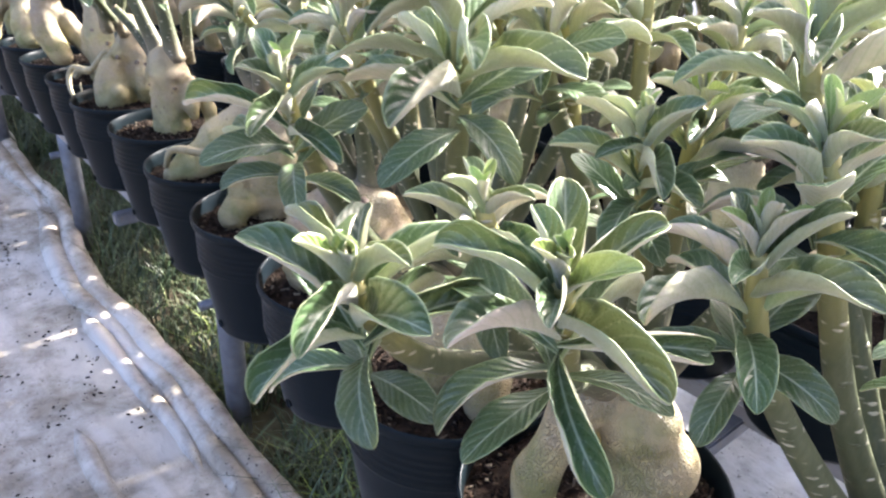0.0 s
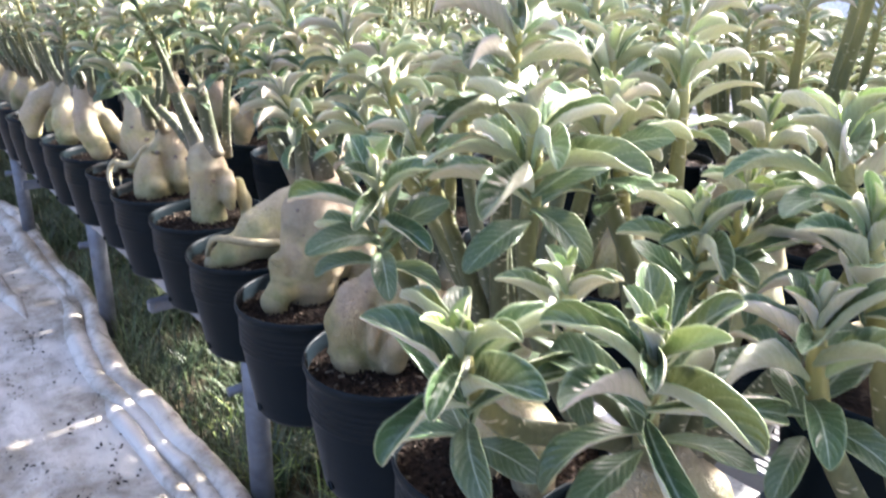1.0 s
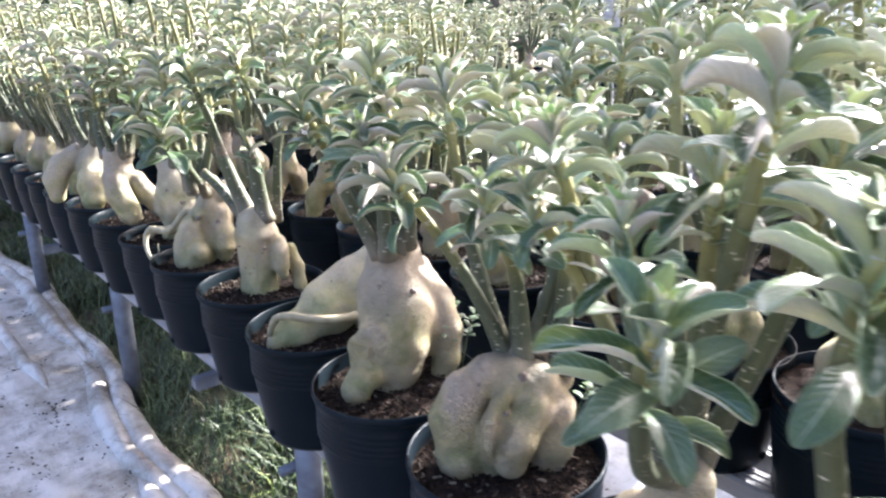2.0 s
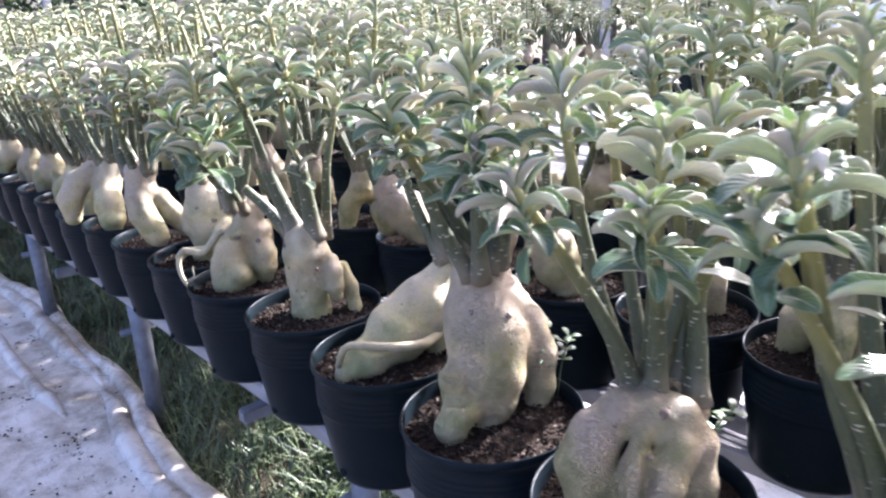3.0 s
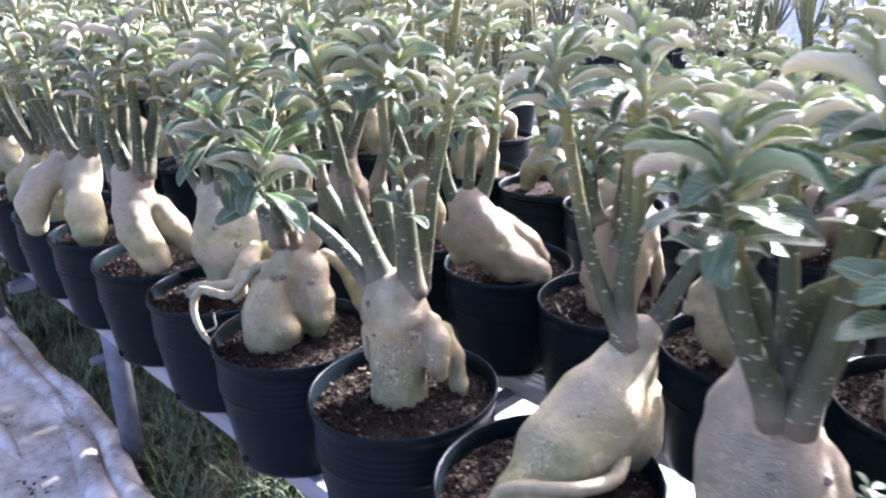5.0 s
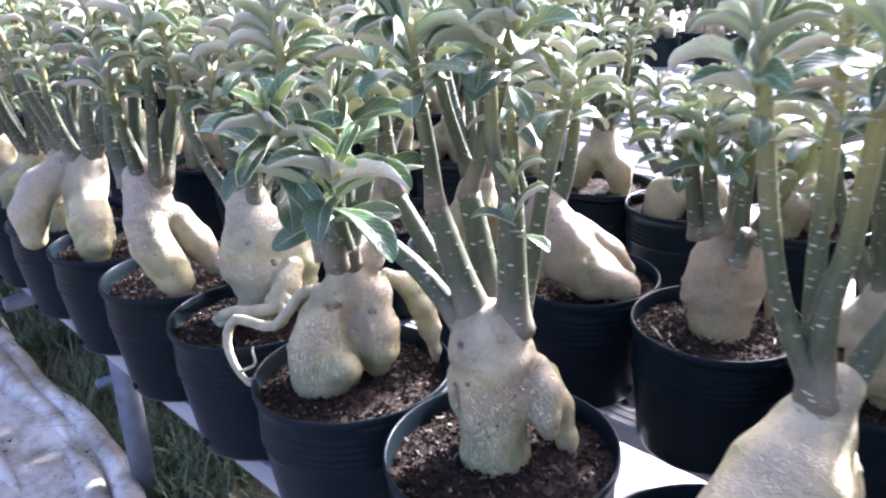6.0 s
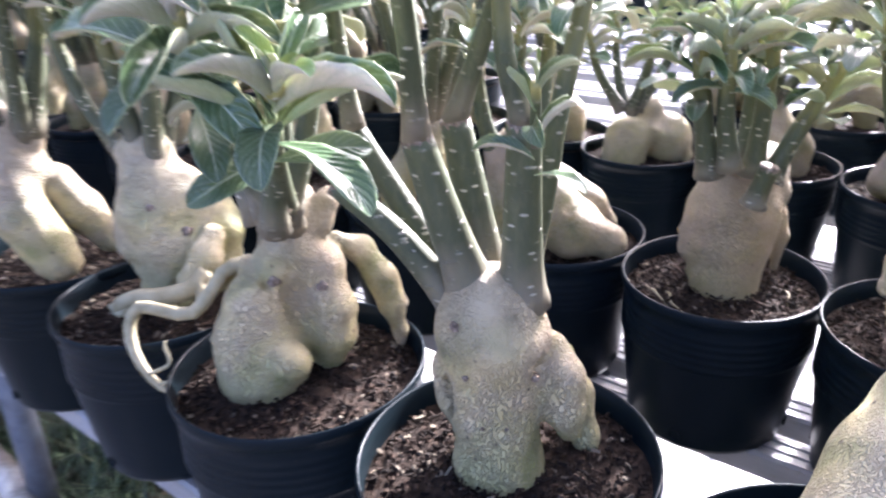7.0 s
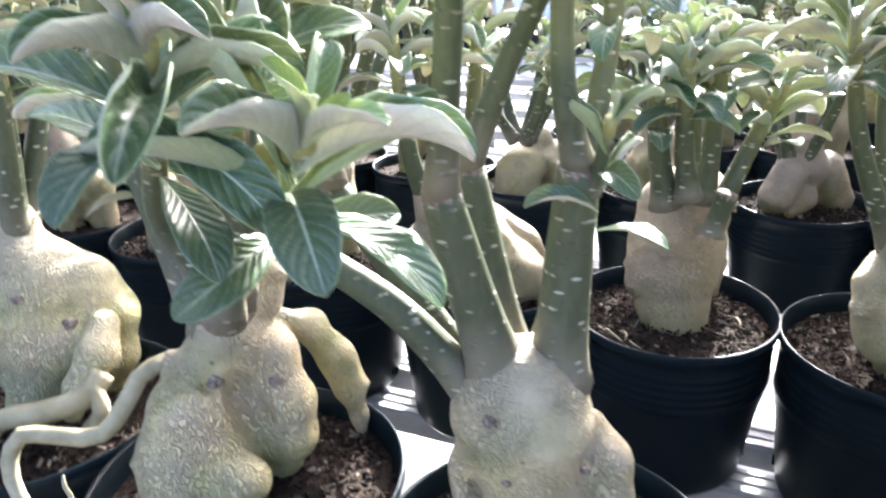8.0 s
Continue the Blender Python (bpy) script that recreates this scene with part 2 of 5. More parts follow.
SUNLIT_GRASS.colour(SUNLIT_GRASS.vary(SUNLIT_GRASS.ramp(SUNLIT_GRASS.t.nodes.new("ShaderNodeNewGeometry").outputs["Random Per Island"], (0.0, (0.12, 0.18, 0.03)), (1.0, (0.30, 0.36, 0.08))), 0.15, True))
SUNLIT_GRASS = SUNLIT_GRASS.m
CUT = Mat("cut_wood", 0.85)
CUT.colour(CUT.ramp(CUT.noise(CUT.coord("Object"), 300, 4), (0.35, (0.09, 0.065, 0.045)), (0.55, (0.19, 0.145, 0.11)), (0.7, (0.33, 0.27, 0.21))))
CUT = CUT.m
ROOT = Mat("pale_root", 0.7)
ROOT.colour(ROOT.ramp(ROOT.noise(ROOT.coord("Object"), 60), (0.35, (0.20, 0.17, 0.09)), (0.65, (0.32, 0.28, 0.17))))
ROOT = ROOT.m

# ---- mesh helpers ----


def part(name, mesh, material, parent, label=""):
    """Links a bmesh or a mesh as one object under a thing or part."""
    if isinstance(mesh, bmesh.types.BMesh):
        data = bpy.data.meshes.new(name)
        mesh.to_mesh(data)
        mesh.free()
    else:
        data = mesh
    mats = material if isinstance(material, (tuple, list)) else (material,)
    if not data.materials:
        for m in mats:
            data.materials.append(m)
    ob = new(name, data)
    if parent is not None:
        ob.parent = parent
    return tagged(ob, label)


def mesh_of(name, verts, faces, material, smooth=True, mats=None, uvs=None):
    data = bpy.data.meshes.new(name)
    data.from_pydata([tuple(v) for v in verts], [], [tuple(f) for f in faces])
    for m in material if isinstance(material, (tuple, list)) else (material,):
        data.materials.append(m)
    if mats is not None:
        data.polygons.foreach_set("material_index", mats)
    if uvs is not None:
        layer = data.uv_layers.new(name="UVMap")
        loops = np.zeros(len(data.loops), dtype=np.int32)
        data.loops.foreach_get("vertex_index", loops)
        layer.data.foreach_set("uv", np.asarray(uvs, dtype=np.float32)[loops].ravel())
    data.polygons.foreach_set("use_smooth", [smooth] * len(data.polygons))
    data.update()
    return data


def thing(name, at, label, category, group="", turn=0.0, kind=""):
    ob = new(name)
    ob.empty_display_size = 0.05
    ob.matrix_basis = pose(*at, 0, 0, turn)
    return tagged(ob, label, category, group, kind)


def lathe(profile, sides=40):
    """Verts and faces of a profile of (radius, z) turned round z."""
    ang = np.linspace(0, 2 * np.pi, sides, endpoint=False)
    verts = [(r * math.cos(a), r * math.sin(a), z) for r, z in profile for a in ang]
    faces = [(i * sides + j, i * sides + (j + 1) % sides, (i + 1) * sides + (j + 1) % sides, (i + 1) * sides + j) for i in range(len(profile) - 1) for j in range(sides)]
    return verts, faces


def tube(path, radii, sides=8, start=0.0, end=1.0, cap=True):
    """Verts, faces and uvs of a tube along path points with a radius at each."""
    path, radii = [Vector(p) for p in path], [float(r) for r in radii]
    verts, faces, uvs = [], [], []
    side = None
    for i, p in enumerate(path):
        d = (path[min(i + 1, len(path) - 1)] - path[max(i - 1, 0)]).normalized()
        if side is None:
            side = d.orthogonal().normalized()
        side = (side - d * side.dot(d)).normalized()
        up = d.cross(side)
        for j in range(sides):
            a = 2 * math.pi * j / sides
            verts.append(p + radii[i] * (math.cos(a) * side + math.sin(a) * up))
            uvs.append((j / sides, start + (end - start) * i / (len(path) - 1)))
    for i in range(len(path) - 1):
        for j in range(sides):
            faces.append((i * sides + j, i * sides + (j + 1) % sides, (i + 1) * sides + (j + 1) % sides, (i + 1) * sides + j))
    if cap:
        faces.append(tuple(range(sides))[::-1])
        faces.append(tuple((len(path) - 1) * sides + j for j in range(sides)))
    return verts, faces, uvs


def smooth_path(points, n):
    """n + 1 points of a Catmull-Rom line through the given points."""
    pts = [Vector(p) for p in points]
    pts = [2 * pts[0] - pts[1], *pts, 2 * pts[-1] - pts[-2]]
    out = []
    for i in range(n + 1):
        f = i / n * (len(pts) - 3)
        k = min(int(f), len(pts) - 4)
        t = f - k
        a, b, c, d = pts[k : k + 4]
        out.append(0.5 * (2 * b + (c - a) * t + (2 * a - 5 * b + 4 * c - d) * t * t + (3 * b - a - 3 * c + d) * t**3))
    return out


def box_bm(bm, x0, x1, y0, y1, z0, z1, bevel=0.0):
    res = bmesh.ops.create_cube(bm, size=1.0)
    bmesh.ops.transform(bm, verts=res["verts"], matrix=Matrix.Translation(((x0 + x1) / 2, (y0 + y1) / 2, (z0 + z1) / 2)) @ Matrix.Diagonal((x1 - x0, y1 - y0, z1 - z0, 1)))
    if bevel:
        edges = list({e for v in res["verts"] for e in v.link_edges})
        bmesh.ops.bevel(bm, geom=edges, offset=bevel, segments=2, affect="EDGES")
    return bm


def surface_net(val, origin, h):
    """Verts and faces of the zero surface of a grid of distances."""
    n = np.array(val.shape)
    cells = tuple(n - 1)
    acc, cnt = np.zeros(cells + (3,)), np.zeros(cells)
    for axis in range(3):
        others = [a for a in range(3) if a != axis]
        for p in (0, 1):
            for q in (0, 1):
                sa = [slice(0, -1)] * 3
                for o, v in zip(others, (p, q)):
                    sa[o] = slice(v, n[o] - 1 + v)
                sb = list(sa)
                sb[axis] = slice(1, None)
                a, b = val[tuple(sa)], val[tuple(sb)]
                cross = (a < 0) != (b < 0)
                t = np.where(cross, a / np.where(cross, a - b, 1), 0)
                acc[..., axis] += t
                acc[..., others[0]] += cross * p
                acc[..., others[1]] += cross * q
                cnt += cross
    live = cnt > 0
    ids = np.full(cells, -1)
    ids[live] = np.arange(live.sum())
    verts = (np.argwhere(live) + acc[live] / cnt[live][:, None]) * h + origin
    faces = []
    for axis in range(3):
        o1, o2 = (axis + 1) % 3, (axis + 2) % 3
        sa = [slice(1, -1)] * 3
        sa[axis] = slice(0, -1)
        sb = list(sa)
        sb[axis] = slice(1, None)
        a, b = val[tuple(sa)] < 0, val[tuple(sb)] < 0
        for flip in (False, True):
            at = np.argwhere((a & ~b) if not flip else (~a & b))
            at[:, o1] += 1
            at[:, o2] += 1
            quad = []
            for d1, d2 in ((-1, -1), (0, -1), (0, 0), (-1, 0)):
                c = at.copy()
                c[:, o1] += d1
                c[:, o2] += d2
                quad.append(ids[c[:, 0], c[:, 1], c[:, 2]])
            quad = np.stack(quad if not flip else quad[::-1], 1)
            faces.append(quad)
    return verts, np.concatenate(faces)


def grown(limbs, blend=0.003, h=0.005, lumps=0.003, seed=0, creases=()):
    """Verts and faces of swollen limbs that melt into one another. limbs, and the creases cut into them: chains of (x, y, z, radius)."""
    caps = [(np.array(c[i][:3]), np.array(c[i + 1][:3]), c[i][3], c[i + 1][3]) for c in limbs for i in range(len(c) - 1)]
    pts = np.array([p for c in limbs for p in c])
    lo = (pts[:, :3] - pts[:, 3:]).min(0) - 0.02
    hi = (pts[:, :3] + pts[:, 3:]).max(0) + 0.02
    n = np.ceil((hi - lo) / h).astype(int) + 1
    g = np.stack(np.meshgrid(*[lo[i] + h * np.arange(n[i]) for i in range(3)], indexing="ij"), -1)
    total = np.zeros(g.shape[:3])
    for a, b, ra, rb in caps:
        ab = b - a
        t = np.clip(((g - a) @ ab) / max(ab @ ab, 1e-9), 0, 1)
        d = np.linalg.norm(g - a - t[..., None] * ab, axis=-1) - (ra + (rb - ra) * (t * t * (3 - 2 * t)))
        total += np.exp(np.clip(-d / blend, -60, 60))
    d = -blend * np.log(total + 1e-30)
    for chain in creases:
        for p, q in zip(chain, chain[1:]):
            a, ab = np.array(p[:3]), np.array(q[:3]) - np.array(p[:3])
            t = np.clip(((g - a) @ ab) / (ab @ ab), 0, 1)
            cut = p[3] + (q[3] - p[3]) * t - np.linalg.norm(g - a - t[..., None] * ab, axis=-1)
            d = 0.0012 * np.logaddexp(np.clip(d, -0.1, 0.1) / 0.0012, cut / 0.0012)
    rs = np.random.RandomState(seed)
    for f, amp in ((38, 1.0), (80, 0.55), (170, 0.22)):
        for _ in range(3):
            w = rs.normal(size=3)
            w *= f / np.linalg.norm(w)
            d = d + lumps * amp * 0.45 * np.sin(g @ w + rs.uniform(0, 6.3))
    for k in range(4):
        a, f = rs.uniform(0, 6.3), rs.uniform(70, 170)
        w = np.array([f * math.cos(a), f * math.sin(a), f * rs.uniform(-0.25, 0.25)])
        d = d + lumps * 0.2 * np.sin(g @ w + 1.5 * np.sin(g[..., 2] * 60 + k))
    v, f = surface_net(d, lo, h)
    for _ in range(11):
        c = v[rs.randint(len(v))]
        out = c - np.array([pts[:, 0].mean(), pts[:, 1].mean(), c[2]])
        out /= max(1e-6, np.linalg.norm(out))
        near = np.linalg.norm(v - c, axis=1)
        v = v + (0.0032 * np.exp(-((near / 0.0045) ** 2)))[:, None] * out
    return v, f

# ---- plants ----
POT_H, BENCH_Z = 0.178, 0.575
LIFT = 0.163  # the soil over the bench
SOIL_Z = BENCH_Z + LIFT


def pot_mesh():
    prof = [(0.0, 0.004), (0.079, 0.004), (0.0835, 0.0), (0.086, 0.005)]
    for i in range(1, 7):
        prof.append((0.086 + 0.0135 * i / 6, 0.005 + 0.088 * i / 6))
    z = 0.097
    for k in range(5):
        prof += [(0.1004, z), (0.1017, z + 0.0018), (0.1006, z + 0.004)]
        z += 0.0075
    prof += [(0.1016, 0.1435), (0.1045, 0.1450), (0.1056, 0.149), (0.1051, 0.1542), (0.1038, 0.1550), (0.1022, 0.1536), (0.1005, 0.142), (0.099, 0.118)]
    v, f = lathe([(1.08 * r, 1.148 * z) for r, z in prof], 48)
    # drain holes low on the side: shallow dimples, their inner shade painted black
    mats = [0] * len(f)
    for a in np.arange(4) * 1.5708:
        d, t = Vector((math.cos(a), math.sin(a), 0.1)), Vector((-math.sin(a), math.cos(a), 0))
        k = len(v)
        p = Vector((0.0955 * math.cos(a), 0.0955 * math.sin(a), 0.0175))
        ring = [p + 0.0065 * (math.cos(q) * t + math.sin(q) * Vector((0, 0, 1))) + d * 0.0008 for q in np.linspace(0, 6.283, 12, endpoint=False)]
        inner = [p + 0.0052 * (math.cos(q) * t + math.sin(q) * Vector((0, 0, 1))) - d * 0.002 for q in np.linspace(0, 6.283, 12, endpoint=False)]
        v += [tuple(q) for q in ring + inner]
        f += [(k + i, k + (i + 1) % 12, k + 12 + (i + 1) % 12, k + 12 + i) for i in range(12)] + [tuple(k + 12 + i for i in range(12))]
        mats += [0] * 12 + [1]
    v = [(1.02 * x, 0.945 * y, z) for x, y, z in v]  # squeezed by its neighbours in the row
    return mesh_of("pot", v, f, (POT, HOLE_SHADE), True, mats)


def soil_mesh(seed, chips):
    rs = np.random.RandomState(seed)
    prof = [(r, 0.006 * math.cos(r * 15) - 0.004) for r in np.linspace(0.0005, 0.1085, 12)]
    v, f = lathe(prof, 40)
    v = [(x, y, z + 0.004 * noise.noise(Vector((x * 60 + seed, y * 60, 0))) + 0.003 * noise.noise(Vector((x * 160, y * 160, seed)))) for x, y, z in v]
    mats = [0] * len(f)
    for _ in range(chips):
        r, a = 0.105 * math.sqrt(rs.uniform()), rs.uniform(0, 6.3)
        x, y = r * math.cos(a), r * math.sin(a)
        l, w, h = rs.uniform(0.0015, 0.006) * rs.uniform(0.5, 1), rs.uniform(0.0006, 0.0017), rs.uniform(0.0005, 0.0013)
        m = Matrix.Translation((x, y, 0.006 * math.cos(r * 15) - 0.0025 + rs.uniform(-0.002, 0.003))) @ Euler((rs.normal() * 0.5, rs.normal() * 0.5, rs.uniform(0, 6.3))).to_matrix().to_4x4()
        k = len(v)
        for sx, sy, sz in ((-1, -1, -1), (1, -0.7, -1), (1, 0.8, -1), (-0.8, 1, -1), (-0.9, -0.8, 1), (0.9, -0.6, 1), (0.8, 0.7, 1), (-0.7, 0.8, 1)):
            v.append(tuple(m @ Vector((sx * l, sy * w, sz * h))))
        f += [(k, k + 3, k + 2, k + 1), (k + 4, k + 5, k + 6, k + 7), (k, k + 1, k + 5, k + 4), (k + 1, k + 2, k + 6, k + 5), (k + 2, k + 3, k + 7, k + 6), (k + 3, k, k + 4, k + 7)]
        mats += [1] * 6
    return mesh_of("soil", v, f, (SOIL, CHIPS), False, mats)


def leaf_shape(fold, curl, droop, width, young, along=8, across=3, ripple=0.0, seed=0):
    """Verts, faces, material slots and uvs of a leaf 1 long, from its base along +y, upper side +z."""
    rs = np.random.RandomState(seed)
    ph = rs.uniform(0, 6.3, 4)
    sides = rs.permutation([1.15, rs.uniform(0.6, 0.95)])  # one half curls more than the other
    twist = rs.uniform(-0.35, 0.35)
    cols = 2 * across + 1
    top, uvs = [], []
    y = z = last = 0.0
    for i in range(along + 1):
        t = 1 - (1 - i / along) ** 1.6
        if t < 0.60:
            half = 0.085 + 0.915 * math.sin(0.5 * math.pi * t / 0.60) ** 1.25
        else:
            half = max(0.003, 1 - ((t - 0.60) / 0.40) ** 2.0) ** 0.62
        half *= width * 0.5
        slope = 0.45 - droop * t * t * 1.3 - droop * 0.45 * t
        y += math.cos(slope) * (t - last)
        z += math.sin(slope) * (t - last)
        last = t
        nz, ny = math.cos(slope), -math.sin(slope)
        roll = twist * t
        for j in range(cols):
            s = (j - across) / across
            k = sides[0 if s < 0 else 1]
            open_ = 0.68 + 0.32 * math.sin(math.pi * min(1.0, 0.12 + t * 0.95))  # flatter at base and tip
            a0, bend = fold * k * open_, curl * k * open_ + 0.02  # the angle at the midrib, and the roll of the blade
            out = half * (math.sin(a0 + bend * abs(s)) - math.sin(a0)) / bend
            lift = half * (math.cos(a0) - math.cos(a0 + bend * abs(s))) / bend
            lift += ripple * half * s * s * (math.sin(11 * t + ph[0 if s < 0 else 1]) + 0.6 * math.sin(23 * t + ph[2 if s < 0 else 3]))
            out = math.copysign(out, s) if s else 0.0
            out, lift = out * math.cos(roll) - lift * math.sin(roll), out * math.sin(roll) + lift * math.cos(roll)
            top.append(Vector((out, y + lift * ny, z + lift * nz)))
            uvs.append((0.5 + 0.5 * s, t))
    n = len(top)
    low = []
    for i in range(along + 1):
        for j in range(cols):
            p = top[i * cols + j]
            a = top[i * cols + min(j + 1, cols - 1)] - top[i * cols + max(j - 1, 0)]
            b = top[min(i + 1, along) * cols + j] - top[max(i - 1, 0) * cols + j]
            nn = a.cross(b)
            nn = nn.normalized() if nn.length > 1e-9 else Vector((0, 0, 1))
            low.append(p - nn * (0.011 if j not in (0, cols - 1) else 0.006))
    faces, slots = [], []
    for i in range(along):
        for j in range(cols - 1):
            a = i * cols + j
            faces.append((a, a + 1, a + cols + 1, a + cols))
            slots.append(3 if young else 0)
            faces.append((n + a, n + a + cols, n + a + cols + 1, n + a + 1))
            slots.append(1)
        for j, flip in ((0, False), (cols - 1, True)):
            a = i * cols + j
            q = (a, a + cols, n + a + cols, n + a)
            faces.append(q[::-1] if flip else q)
            slots.append(2)
    a = along * cols
    faces.append((a, a + cols - 1, n + a + cols - 1, n + a))
    slots.append(2)
    return top + low, faces, slots, uvs + uvs


LEAF_SPECS = [(0.45, 1.7, 0.65, 0.46), (0.55, 1.9, 0.85, 0.46), (0.4, 1.4, 0.5, 0.44), (0.6, 1.6, 0.75, 0.48), (0.18, 0.3, 0.6, 0.36), (0.35, 0.45, 0.85, 0.36), (0.12, 0.25, 0.4, 0.36), (0.4, 0.7, 0.7, 0.38)]
YOUNG_SPECS = [(0.5, 1.2, 0.25, 0.40), (0.6, 1.5, 0.5, 0.42), (0.4, 1.0, 0.45, 0.40)]


def leaf_mesh(spec, young, seed):
    v, f, slots, uvs = leaf_shape(*spec, young, 13, 4, 0.085, seed)
    return mesh_of("leaf", v, f, LEAF[False], True, slots, uvs)


NEAR_LEAVES = [leaf_mesh(s, False, i) for i, s in enumerate(LEAF_SPECS)]
YOUNG_LEAVES = [leaf_mesh(s, True, 20 + i) for i, s in enumerate(YOUNG_SPECS)]
FAR_LEAVES = [leaf_shape(*spec, False, 6, 2, 0.03, i) for i, spec in enumerate(LEAF_SPECS)]
FAR_YOUNG = [leaf_shape(*spec, True, 5, 1, 0.0, i) for i, spec in enumerate(YOUNG_SPECS[:2])]
POT_MESH = pot_mesh()
SOILS = [soil_mesh(i, 1500) for i in range(4)]
FAR_SOIL = soil_mesh(9, 110)


def leaf_places(tip, axis, count, length, rs, spread=0.065):
    """Poses of the leaves of one rosette: (matrix, young, variant)."""
    axis = (Vector(axis).normalized() * 0.5 + Vector((0, 0, 0.5))).normalized()
    tip = Vector(tip) + axis * 0.006
    side = axis.orthogonal().normalized()
    other = axis.cross(side)
    a0 = rs.uniform(0, 6.3)
    out = []
    for k in range(count):
        f = k / max(1, count - 1)  # 0 the youngest, at the top
        a = a0 + k * 2.39996 + rs.normal() * 0.12
        out_dir = math.cos(a) * side + math.sin(a) * other
        rise = 1.15 - 1.22 * f**0.8 + rs.normal() * 0.12
        d = (math.cos(rise) * out_dir + math.sin(rise) * axis).normalized()
        up = (axis - d * axis.dot(d)).normalized()
        up = Matrix.Rotation(rs.normal() * 0.25, 3, d) @ up
        x = d.cross(up)
        size = float(length) * 0.82 * (0.34 + 0.80 * min(1.0, f * 2.0) - 0.7 * max(0, f - 0.7)) * rs.uniform(0.88, 1.12)
        p = Vector(tip) - axis * (spread * f**1.2)
        m = Matrix((x, d, up)).transposed().to_4x4()
        folded = rs.uniform() > (f - 0.45) * 2.2
        out.append((Matrix.Translation(p) @ m @ Matrix.Diagonal((size, size, size, 1)), f < 0.25, rs.randint(4) + (0 if folded else 4)))
    return out


def stem_tube(points, radii, n=10, sides=9):
    path = smooth_path(points, n)
    rr = np.interp(np.linspace(0, 1, n + 1), np.linspace(0, 1, len(radii)), radii)
    return tube(path, rr, sides)


def view(s, d, z):
    """A place given by right, depth and height as seen from the aisle, in the pot's own axes."""
    k = math.sqrt(0.5)
    return (k * (s + d), k * (d - s), z)


def limb(*pts):
    return [(*view(s, d, z), r) for s, d, z, r in pts]


def plant(x, y, limbs, seed, label, drop=0.0, pot=None, creases=(), blend=0.0022, h=0.0031):
    """A desert rose in its pot, with no stems yet. limbs: chains of (x, y, z, radius) from (x, y) at the soil; pot: the pot's middle and drop; creases: grooves between the limbs."""
    rs = np.random.RandomState(seed)
    px, py, pdrop = pot or (x, y, drop)
    top = thing("potted_desert_rose", (px, py, BENCH_Z + pdrop), label, "potted plant", "potted desert roses on the bench")
    top["seed"], top["foot"] = seed, (x - px, y - py, LIFT + drop - pdrop)
    part("pot", POT_MESH, POT, top, "ribbed black plastic nursery pot")
    soil = part("soil", SOILS[seed % 4], SOIL, top, "dark potting soil with bark chips")
    soil.location, soil.scale = (0, 0, LIFT - 0.004), (1.02, 0.945, 1)
    v, f = grown(limbs, blend, h, 0.0026, seed, creases)
    c = part("caudex", mesh_of("caudex", v, f, BARK), BARK, top, "swollen pale caudex with wrinkled bark")
    c.location = top["foot"]
    return top


def root(top, pts, r0, r1):
    path = smooth_path(pts, 18)
    v, f, uv = tube(path, np.interp(np.linspace(0, 1, 19), [0, 0.6, 1], [r0, r0 * 0.9, r1]), 9)
    ob = part("root", mesh_of("root", v, f, ROOT, True, None, uv), ROOT, top, "exposed bent root")
    ob.location = top["foot"]


def stem(top, pts, r0, r1, leaves, length, cut=False):
    """One stem, with a rosette of leaves at its tip or a pruned end."""
    rs = np.random.RandomState(int(1000 * abs(pts[-1][0] + 3 * pts[-1][2])) + top["seed"])
    n = 12
    path = smooth_path(pts, n)
    v, f, uv = tube(path, [r0 + (r1 - r0) * k / n + 0.42 * r0 * math.exp(-k / 1.3) for k in range(n + 1)], 12, 0.0, 0.55 if cut else 1.0)
    ob = part("stem", mesh_of("stem", v, f, STEM, True, None, uv), STEM, top)
    ob.location = top["foot"]
    axis = path[-1] - path[-3]
    if cut:
        d = axis.normalized()
        p = path[-1]
        v, f, _ = tube([p - d * 0.003, p + d * 0.001, p + d * 0.0022], [r1 * 1.0, r1 * 1.03, r1 * 0.6], 10)
        end = part("cut_end", mesh_of("cut_end", v, f, CUT), CUT, ob, "dry brown pruning cut")
    for m, young, variant in leaf_places(path[-1], axis, leaves, length, rs) if leaves else ():
        lf = part("leaf", YOUNG_LEAVES[variant % 3] if young else NEAR_LEAVES[variant], LEAF[False], ob)
        lf.matrix_basis = m
    return ob


def knob(top, p, out, r, length=0.006):
    """The scar of a lost branch, standing a little off the bark."""
    p, d = Vector(p), Vector(out).normalized()
    skin = next(c for c in top.children if c.name.startswith("caudex")).data
    reach = [(q.co - p).dot(d) for q in skin.vertices if ((q.co - p) - d * (q.co - p).dot(d)).length < 0.004]
    p = p + d * ((max(reach) if reach else 0.0) - 0.001)
    v, f, _ = tube([p - d * 0.006, p + d * length * 0.1, p + d * length * 0.5, p + d * length * 0.62, p + d * length * 0.35, p + d * length * 0.5],
                   [r * 1.3, r * 0.95, r * 0.72, r * 0.55, r * 0.4, r * 0.12], 11)
    rs = np.random.RandomState(int(abs(p[0]) * 1e4))
    v = [q + Vector(rs.normal(size=3)) * r * 0.09 for q in v]
    ob = part("branch_scar", mesh_of("branch_scar", v, f, CUT), CUT, top, "dry branch scar")
    ob.location = top["foot"]


